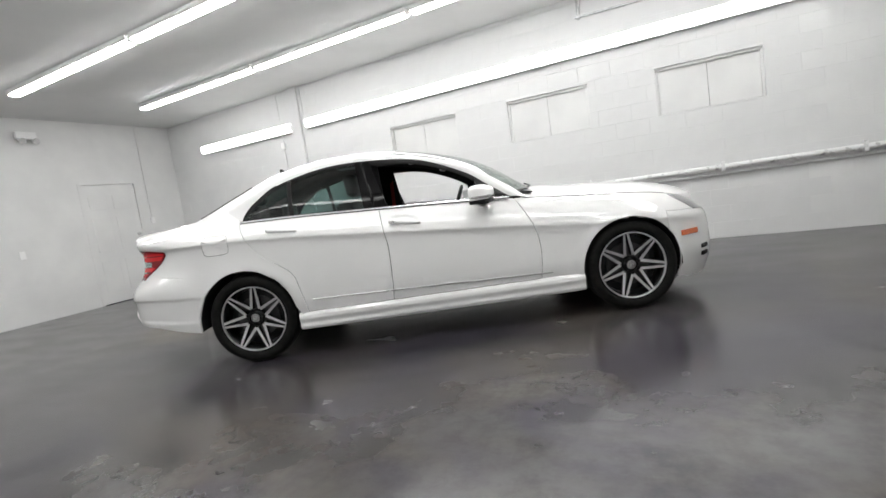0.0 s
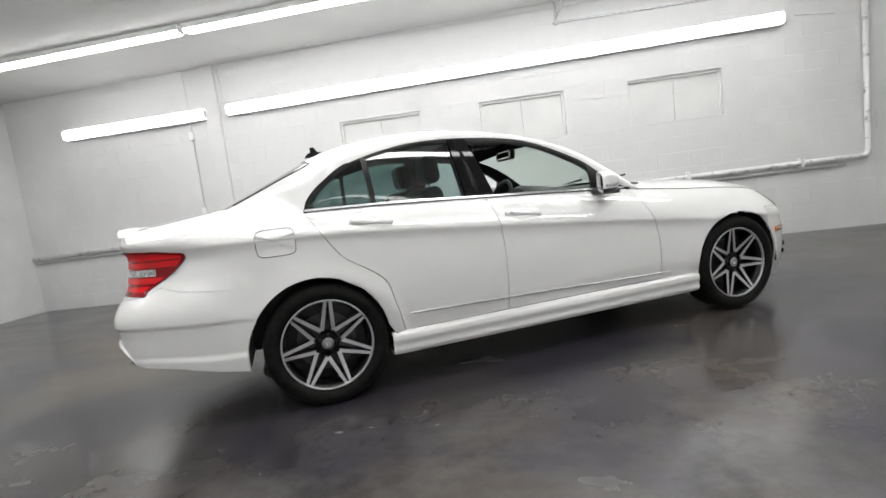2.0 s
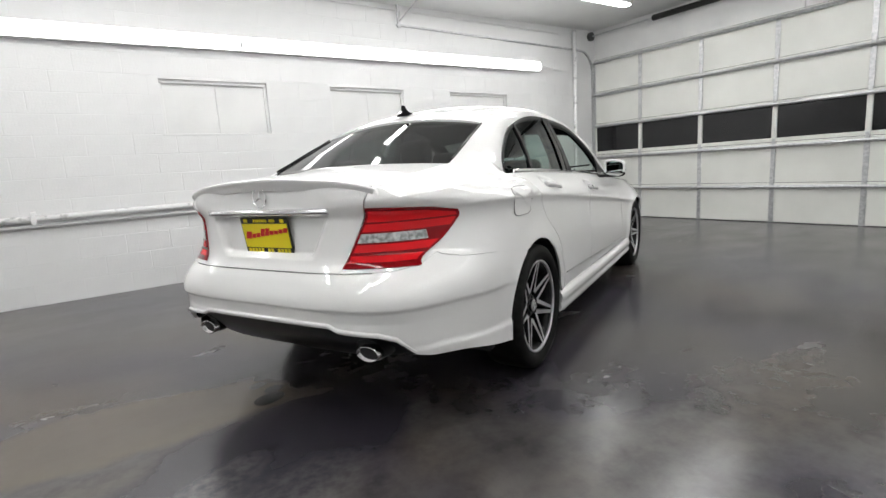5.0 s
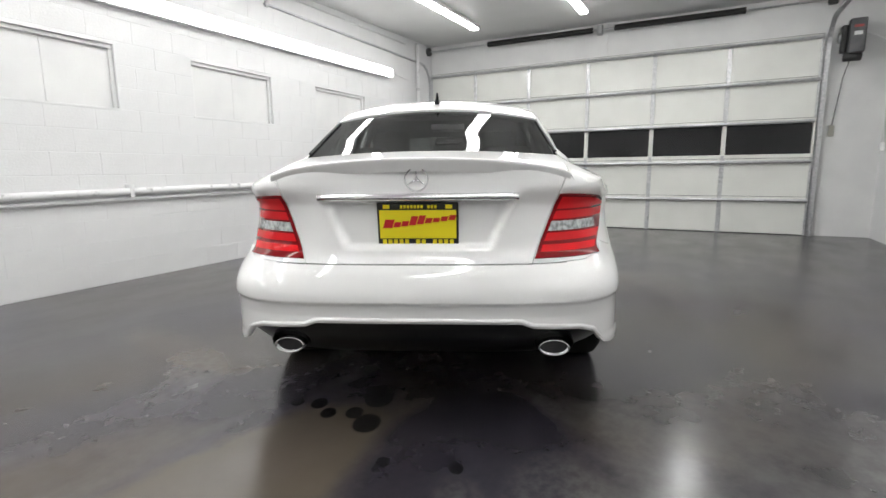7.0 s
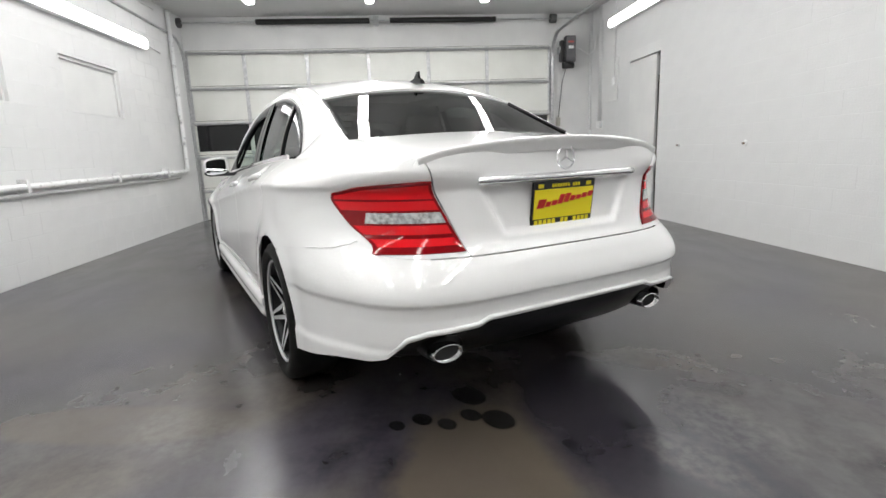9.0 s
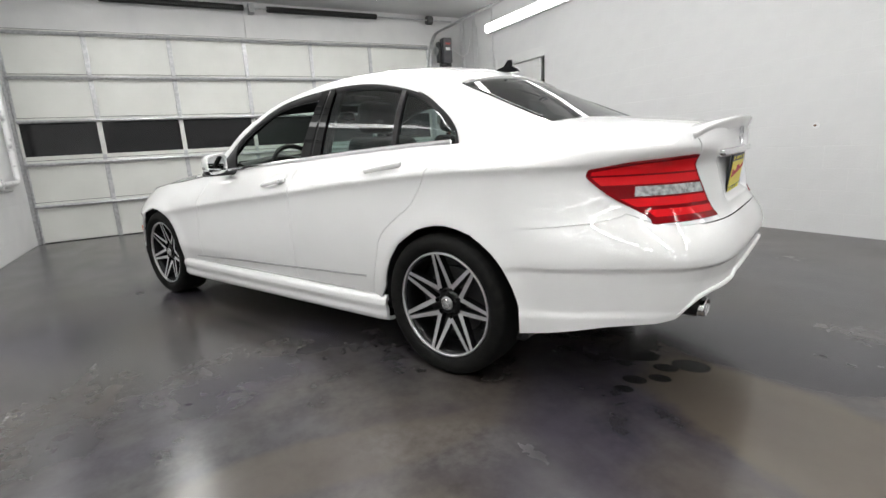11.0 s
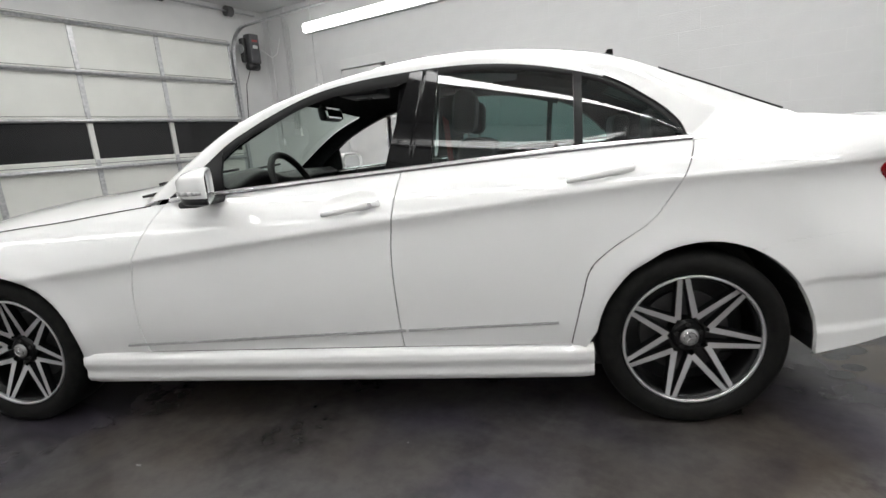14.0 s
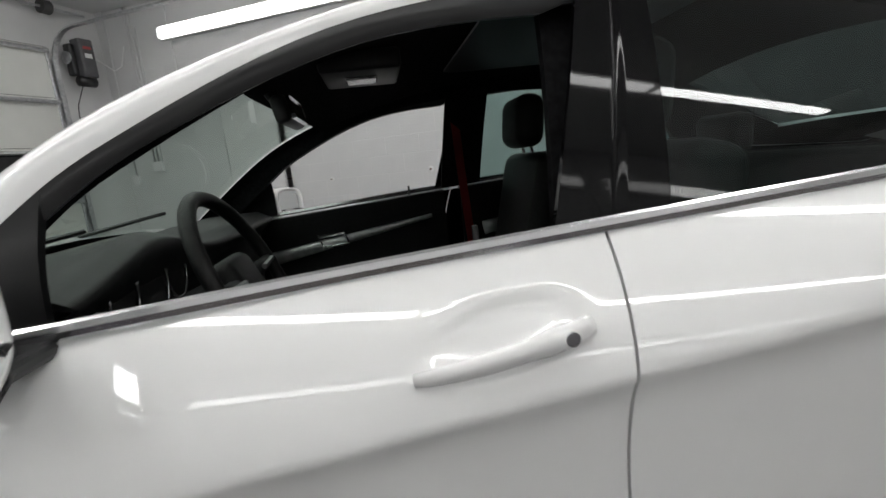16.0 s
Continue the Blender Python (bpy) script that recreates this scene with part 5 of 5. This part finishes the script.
def wheel(x, s, turn):
    w = empty("wheel", Matrix.Translation((x, s * 0.745, WR)) @ Matrix.Rotation(0 if s > 0 else math.pi, 4, "Z") @ Matrix.Rotation(turn, 4, "Y"))
    w.parent = car
    tagged(w, "black alloy wheel with machined twin spokes on a low tyre")
    part("tyre", spin([(0.236, 0.08), (0.245, 0.1), (0.27, 0.116), (0.295, 0.112), (0.312, 0.1), (0.32, 0.085), (0.3225, 0.05), (0.3225, -0.05), (0.318, -0.09), (0.29, -0.11), (0.25, -0.1), (0.236, -0.08)], 64, True), RUBBER, w, "low-profile black tyre", smooth=True)
    part("rim", spin([(0.232, 0.085), (0.222, 0.06), (0.214, -0.08), (0.21, -0.08), (0.217, 0.055), (0.228, 0.085)], 64, True), WHEELBLACK, w, "", smooth=True)
    part("rim_lip", spin([(0.238, 0.09), (0.24, 0.098), (0.234, 0.101), (0.229, 0.096), (0.228, 0.086)], 64, True), MACHINED, w, "machined rim lip", smooth=True)
    part("barrel", spin([(0.03, -0.02), (0.212, -0.03), (0.212, -0.034), (0.03, -0.024)], 48, True), BLACK, w)
    part("brake_disc", spin([(0.06, 0.0), (0.155, 0.0), (0.155, -0.02), (0.06, -0.02)], 48, True), DISC, w, "grey brake disc", smooth=False)
    part("hub", spin([(0.0, 0.066), (0.034, 0.066), (0.036, 0.056), (0.05, 0.055), (0.06, 0.045), (0.062, 0.0), (0.0, 0.0)], 32), WHEELBLACK, w, smooth=False)
    cap = part("centre_cap", spin([(0.0, 0.073), (0.026, 0.072), (0.032, 0.067), (0.032, 0.06)], 28), SILVER, w, "silver centre cap", smooth=True)
    bm = star(0.021, 0.0016)
    bmesh.ops.transform(bm, matrix=Matrix.Translation((0, 0.0745, 0)) @ Matrix.Rotation(-math.pi / 2, 4, "Z"), verts=bm.verts)
    part("cap_badge", bm, CHROME, cap)
    for k in range(5):
        a = 2 * math.pi * (k + 0.5) / 5
        part("lug_bolt", spin([(0.0, 0.058), (0.008, 0.058), (0.01, 0.045)], 8), BLACK, w).location = (0.044 * math.cos(a), 0.003, 0.044 * math.sin(a))
    first = None
    for k in range(7):
        a = 2 * math.pi * k / 7
        for d in (-1, 1):
            bm = spoke_bar(a + d * 0.42, a + d * 0.05, 0.074, 0.231, 0.022, 0.0165, 0.058, 0.09, 0.03)
            part("spoke", bm, [MACHINED, WHEELBLACK], w)
    return w


for x, s, turn in ((0.0, 1, 0.371), (0.0, -1, 0.102), (WB, 1, 0.26), (WB, -1, 0.33)):
    wheel(x, s, turn)

# wheel housings and the dark underside
for c, ARCH in ARCHES:
    for s in (1, -1):
        bm = bmesh.new()
        n = 24
        a = [[bm.verts.new((c + (ARCH + 0.004) * math.cos(t), s * y, 0.325 + (ARCH + 0.004) * math.sin(t))) for y in (0.842, 0.5)] for t in np.linspace(-0.12, math.pi + 0.12, n)]
        for p, q in zip(a, a[1:]):
            bm.faces.new((p[0], p[1], q[1], q[0]))
        bm.faces.new([p[1] for p in a])
        part("wheel_housing", bm, BLACK, car)
part("underbody", box(-0.34, 3.2, -0.72, 0.72, 0.17, 0.24, 0.02), BLACK, car, "black underbody")
# plain unseen black boxes, added so the panel gaps look dark inside
for x0, x1, w in ((0.37, 2.38, 0.76), (3.13, 3.25, 0.62)):
    part("inner_structure", box(x0, x1, -w, w, 0.22, 0.6), BLACK, car)
part("inner_boot", box(-0.84, -0.15, -0.38, 0.38, 0.5, 0.9), BLACK, car)
part("engine_bay", box(2.25, 3.15, -0.62, 0.62, 0.4, 0.76), BLACK, car)

# ---- inside the car ----
part("cabin_floor", box(0.1, 2.2, -0.7, 0.7, 0.24, 0.3), VELOUR, car)
sheet("headliner", grid(lambda u, v: Vector(roof(0.05 + 0.9 * u, 0.04 + 0.92 * v)) - Vector((0, 0, 0.035)), 20, 16), VELOUR, car, "black headliner", 0.01)
both("pillar_lining", grid(lambda u, v: Vector(roof_rail(0.02 + 0.96 * u, 1.25 * v - 0.22)) - Vector((0, 0.032, 0.014)), 40, 6), VELOUR, car, "", 0)
both("rear_lining", grid(lambda u, v: Vector(pillar(0.46 * u, 1.1 * v - 0.08)) - Vector((0, 0.03, 0.012)), 24, 6), VELOUR, car, "", 0)
part("parcel_shelf", box(-0.42, 0.02, -0.62, 0.62, 0.93, 0.95, 0.005), VELOUR, car)
sheet("screen_header", grid(lambda u, v: (lambda w, p: (p.x + (0.088 + 0.02 * u) * (1 - w * w) - 0.02, p.y * w * 0.97, p.z - 0.02 + 0.05 * (1 - w * w)))(v * 2 - 1, Vector(rail(3.7 - 1.2 * u))), 8, 16), VELOUR, car, "black headliner edge above the windscreen", 0.01)
sunroof = part("sunroof_frame", box(0.55, 1.05, -0.38, 0.38, 1.353, 1.36, 0.003), BLACK, car, "dark glass sunroof seen from inside")


def rounded(x0, x1, y0, y1, z0, z1, r, seg=4, m=None):
    bm = bmesh.new()
    add_box(bm, x0, x1, y0, y1, z0, z1, r, seg, m)
    return bm


def lean(deg, x, z):
    return Matrix.Translation((x, 0, z)) @ Matrix.Rotation(radians(deg), 4, "Y") @ Matrix.Translation((-x, 0, -z))


for y in (0.37, -0.37):
    seat = part("front_seat", rounded(0.88, 1.42, y - 0.25, y + 0.25, 0.42, 0.58, 0.05), LEATHER, car, "black leather front seat", smooth=True)
    part("backrest", rounded(0.78, 0.92, y - 0.24, y + 0.24, 0.5, 1.06, 0.05, 4, lean(-14, 0.85, 0.55)), LEATHER, seat, smooth=True)
    part("headrest", rounded(0.74, 0.84, y - 0.125, y + 0.125, 1.07, 1.25, 0.045, 5, lean(-6, 0.8, 1.1)), LEATHER, seat, "black padded headrest", smooth=True)
    for k in (-0.05, 0.05):
        part("headrest_post", tube([(0.76, y + k, 1.0), (0.78, y + k, 1.1)], 0.006, 8), CHROME, seat)
bench = part("rear_bench", rounded(0.05, 0.6, -0.6, 0.6, 0.42, 0.56, 0.05), LEATHER, car, "black rear bench", smooth=True)
part("backrest", rounded(0.02, 0.15, -0.6, 0.6, 0.5, 0.98, 0.04, 3, lean(-18, 0.08, 0.55)), LEATHER, bench, smooth=True)
for y in (-0.38, 0.38):
    part("headrest", rounded(-0.04, 0.05, y - 0.12, y + 0.12, 0.96, 1.11, 0.035, 4), LEATHER, bench, smooth=True)


def dash(u, v):
    y = (u * 2 - 1) * 0.66
    hump = 0.05 * math.exp(-(((y - 0.36) / 0.2) ** 2))
    ring = ((2.15, 0.925), (1.98, 0.94 + hump * 0.5), (1.8, 0.94 + hump), (1.74, 0.91 + hump * 1.2), (1.8, 0.86), (1.82, 0.6))
    k = v * 5
    i = min(int(k), 4)
    s = k - i
    a, b = ring[i], ring[i + 1]
    return a[0] + (b[0] - a[0]) * s, y, a[1] + (b[1] - a[1]) * s


dashboard = sheet("dashboard", grid(dash, 30, 15), LEATHER, car, "black dashboard with ringed dials", 0.01)
for y, r in ((0.245, 0.05), (0.36, 0.064), (0.475, 0.05)):
    ringbm = bmesh.new()
    add_tube(ringbm, [(1.775, y + r * math.cos(a), 0.885 + r * math.sin(a)) for a in np.linspace(0, 2 * math.pi, 25)], 0.0028, 6, cap=False)
    dial = part("dial_ring", ringbm, CHROME, dashboard, "chrome dial ring", smooth=True)
    part("dial_face", tube([(1.782, y, 0.885), (1.788, y, 0.885)], r, 24), BLACK, dial)
bm = bmesh.new()
add_tube(bm, [(1.76, 0.6 + 0.035 * math.cos(a), 0.86 + 0.035 * math.sin(a)) for a in np.linspace(0, 2 * math.pi, 21)], 0.004, 6, cap=False)
part("air_vent", bm, CHROME, dashboard, smooth=True)
part("console", rounded(0.95, 1.82, -0.11, 0.11, 0.45, 0.66, 0.03), LEATHER, car, "black centre console", smooth=True)

wheel_m = Matrix.Translation((1.59, 0.36, 0.872)) @ Matrix.Rotation(radians(24), 4, "Y")
bm = bmesh.new()
add_tube(bm, [(0, 0.183 * math.cos(a), 0.183 * math.sin(a)) for a in np.linspace(0, 2 * math.pi, 49)], 0.0155, 10, cap=False)
bmesh.ops.transform(bm, matrix=wheel_m, verts=bm.verts)
steering = part("steering_wheel", bm, LEATHER, car, "black leather steering wheel with silver trim", smooth=True)
bm = bmesh.new()
add_box(bm, -0.005, 0.055, -0.075, 0.075, -0.07, 0.06, 0.025, 3)
bmesh.ops.transform(bm, matrix=wheel_m, verts=bm.verts)
part("hub_pad", bm, LEATHER, steering, smooth=True)
for a in (0.05, math.pi - 0.05, -math.pi / 2):
    d = Vector((0, math.cos(a), math.sin(a)))
    bm = bmesh.new()
    add_tube(bm, [Vector((0.015, 0, 0)) + d * 0.06, Vector((0.0, 0, 0)) + d * 0.178], [0.018, 0.013], 8)
    bmesh.ops.transform(bm, matrix=wheel_m, verts=bm.verts)
    part("wheel_spoke", bm, BLACK, steering, smooth=True)
    bm = bmesh.new()
    add_tube(bm, [Vector((-0.012, 0, 0)) + d * 0.08, Vector((-0.014, 0, 0)) + d * 0.16], 0.006, 6)
    bmesh.ops.transform(bm, matrix=wheel_m, verts=bm.verts)
    part("spoke_trim", bm, SILVER, steering, "silver spoke trim")
part("column", tube([(1.62, 0.36, 0.86), (1.84, 0.36, 0.77)], 0.04, 12), BLACK, car)
rear_view = part("inside_mirror", rounded(1.5, 1.54, -0.125, 0.125, 1.19, 1.26, 0.015, 3, lean(10, 1.52, 1.225)), BLACK, car, "black inside mirror under the windscreen", smooth=True)
part("mirror_glass", rounded(1.493, 1.501, -0.113, 0.113, 1.197, 1.253, 0.01, 2, lean(10, 1.52, 1.225)), MIRROR, rear_view)
part("mirror_stem", tube([(1.54, 0, 1.24), (1.58, 0, 1.31)], 0.012, 8), BLACK, rear_view)
console = part("roof_console", rounded(1.22, 1.42, -0.13, 0.13, 1.295, 1.345, 0.01, 2), BLACK, car, "overhead console with a pale reading lamp", smooth=True)
part("reading_lamp", rounded(1.28, 1.36, -0.04, 0.04, 1.288, 1.296, 0.003, 1), CLEAR_LENS, console)
for s in (1, -1):
    for name, x0, x1 in (("front_door_lining", 1.05, 1.93), ("rear_door_lining", 0.3, 0.98)):
        bm = grid(lambda u, v: (x0 + (x1 - x0) * u, 0.665 + 0.03 * math.sin(math.pi * v) - 0.06 * (1 - v) * (0.6 - abs(u - 0.5)) + 0.01, 0.34 + (belt_z(x0 + (x1 - x0) * u) - 0.005 - 0.34) * v), 16, 14)
        lining = sheet(name, flip(bm) if s < 0 else bm, LEATHER, car, "black door lining", 0.015)
        bm = bmesh.new()
        add_tube(bm, [(x, 0.655, 0.852 - 0.14 * (x - x0)) for x in np.linspace(x0 + 0.06, x1 - 0.08, 14)], [0.008 + 0.02 * k / 13 for k in range(14)], 8)
        for v in bm.verts:
            v.co.y = 0.652 + (v.co.y - 0.655) * 0.35
        strip = part("door_trim", flip(bm) if s < 0 else bm, SILVER, lining, "brushed silver door trim", smooth=True)
        bm = bmesh.new()
        cx = x1 - 0.42
        pts = [(cx - 0.05, 0.64, 0.78), (cx + 0.05, 0.635, 0.772), (cx + 0.07, 0.64, 0.815), (cx - 0.035, 0.64, 0.82), (cx - 0.05, 0.64, 0.78)]
        add_tube(bm, pts, 0.007, 6)
        part("inner_handle", flip(bm) if s < 0 else bm, CHROME, strip, "chrome inner door handle")
        part("lock_pin", tube([(x0 + 0.14, s * 0.705, belt_z(x0 + 0.14) - 0.01), (x0 + 0.14, s * 0.705, belt_z(x0 + 0.14) + 0.035)], 0.0045, 6), BLACK, lining)
        bm = grid(lambda u, v: (x0 + (x1 - x0) * u, 0.66 + 0.07 * v, belt_z(x0 + (x1 - x0) * u) - 0.002), 8, 2)
        sheet("door_cap", flip(bm) if s < 0 else bm, LEATHER, lining, "", 0.01)
    bm = bmesh.new()
    for k, p in enumerate(((0.99, 0.575, 1.2), (0.98, 0.6, 1.0), (0.96, 0.63, 0.7), (0.95, 0.64, 0.4))):
        q = Vector(p)
        a = bm.verts.new(q + Vector((-0.017, 0, 0)))
        b = bm.verts.new(q + Vector((0.017, -0.008, 0)))
        if k:
            bm.faces.new((pa, a, b, pb))
        pa, pb = a, b
    sheet("seat_belt", flip(bm) if s < 0 else bm, RED_BELT, car, "red seat belt webbing", 0.002)
    bm = grid(lambda u, v: on_glass(0.9 + 0.16 * u - 0.04 * v, v * 0.98) - Vector((0, 0.05, 0)), 4, 8)
    sheet("pillar_cover", flip(bm) if s < 0 else bm, VELOUR, car, "", 0.02)


side_lift = curve((0.2, 0.0), (0.38, 0.0), (0.7, 0.018), (0.95, 0.029), (1.2, 0.028), (1.5, 0.019))
tail_lift = curve((0.2, 0.03), (0.36, 0.031), (0.5, 0.026), (0.7, 0.024), (0.95, 0.029), (1.2, 0.028), (1.5, 0.019))


def lift(x, z):
    """How far the sprung body stands above its drawing height."""
    side, tail = side_lift(z), tail_lift(z)
    near = min(math.hypot(x - c, z - 0.325) for c, _ in ARCHES)
    side *= 1 - ease((x - 1.9) / 0.7)
    return (side + (tail - side) * ease((-0.42 - x) / 0.4)) * ease((near - 0.33) / 0.13)


for ob in car.children_recursive:
    if ob.type == "MESH" and not ob.name.startswith("wheel_housing") and all(not o.name.startswith("wheel") or o.name.startswith("wheel_s") for o in (ob, ob.parent, ob.parent.parent) if o and o is not car):
        for v in ob.data.vertices:
            v.co.z += lift(v.co.x, v.co.z)
            v.co.x -= 0.06 * ease((-0.25 - v.co.x) / 0.6)

# ---- concrete blocks of the long walls: the stretch beside the car piece by piece, the rest joined ----
def block_mesh(w, h, d):
    bm = bmesh.new()
    c = 0.003
    a = [bm.verts.new(p) for p in ((0, 0, 0), (w, 0, 0), (w, 0, h), (0, 0, h))]
    f = [bm.verts.new(p) for p in ((c, -d, c), (w - c, -d, c), (w - c, -d, h - c), (c, -d, h - c))]
    bm.faces.new(f)
    for k in range(4):
        bm.faces.new((a[k], a[(k + 1) % 4], f[(k + 1) % 4], f[k]))
    bmesh.ops.recalc_face_normals(bm, faces=bm.faces)
    me = bpy.data.meshes.new("block")
    bm.to_mesh(me)
    bm.free()
    me.materials.append(WALL)
    return me


def block_wall(parent, y, sign, gaps, near, name, relief):
    """Running bond of 0.4 x 0.2 m blocks facing -sign*y; gaps: (x0, x1, z0, z1)."""
    rnd = random.Random(3)
    cache, rest, faces, count = {}, [], [], 0
    for row in range(18):
        z0, z1 = row * 0.2, min(row * 0.2 + 0.2, Z_CEIL)
        if z1 - z0 < 0.02:
            continue
        spans = [(X_BACK, X_END)]
        for gx0, gx1, gz0, gz1 in gaps:
            if z1 > gz0 + 0.01 and z0 < gz1 - 0.01:
                spans = [q for a, b in spans for q in ((a, min(b, gx0)), (max(a, gx1), b)) if q[1] - q[0] > 0.02]
        for a, b in spans:
            x = math.floor((a - 0.2 * (row % 2)) / 0.4) * 0.4 + 0.2 * (row % 2)
            while x < b:
                x0, x1 = max(x, a), min(x + 0.4, b)
                x += 0.4
                if x1 - x0 < 0.03:
                    continue
                w, h = round(x1 - x0 - JOINT, 3), round(z1 - z0 - JOINT, 3)
                off = rnd.uniform(-0.4, 0.4) * relief
                if near[0] < x0 < near[1] and count < 298:
                    key = (w, h)
                    if key not in cache:
                        cache[key] = block_mesh(w, h, relief)
                    ob = new("block", cache[key])
                    ob.parent = parent
                    ob.matrix_basis = Matrix.Translation((x0 if sign > 0 else x0 + w, y + off, z0 + JOINT / 2)) @ (Matrix.Identity(4) if sign > 0 else Matrix.Rotation(math.pi, 4, "Z"))
                    count += 1
                else:
                    base = len(rest)
                    c = 0.003
                    fy = y + off - sign * relief
                    rest += [(x0, y + off, z0), (x0 + w, y + off, z0), (x0 + w, y + off, z0 + h), (x0, y + off, z0 + h), (x0 + c, fy, z0 + c), (x0 + w - c, fy, z0 + c), (x0 + w - c, fy, z0 + h - c), (x0 + c, fy, z0 + h - c)]
                    faces += [tuple(base + k for k in q) for q in ((4, 5, 6, 7), (0, 1, 5, 4), (1, 2, 6, 5), (2, 3, 7, 6), (3, 0, 4, 7))]
    me = bpy.data.meshes.new(name)
    me.from_pydata(rest, [], faces)
    me.materials.append(WALL)
    ob = new(name, me)
    ob.parent = parent
    tagged(ob, kind="stuff")


block_wall(wall_north, Y_LEFT + 0.0035, 1, [(a, b, *WIN_Z) for a, b in WINDOWS], (-2.4, 4.6), "blocks", 0.0022)
block_wall(wall_south, Y_RIGHT - 0.0035, -1, [(*DOORWAY, 0, 2.26)], (-1.8, 5.4), "blocks", 0.0012)
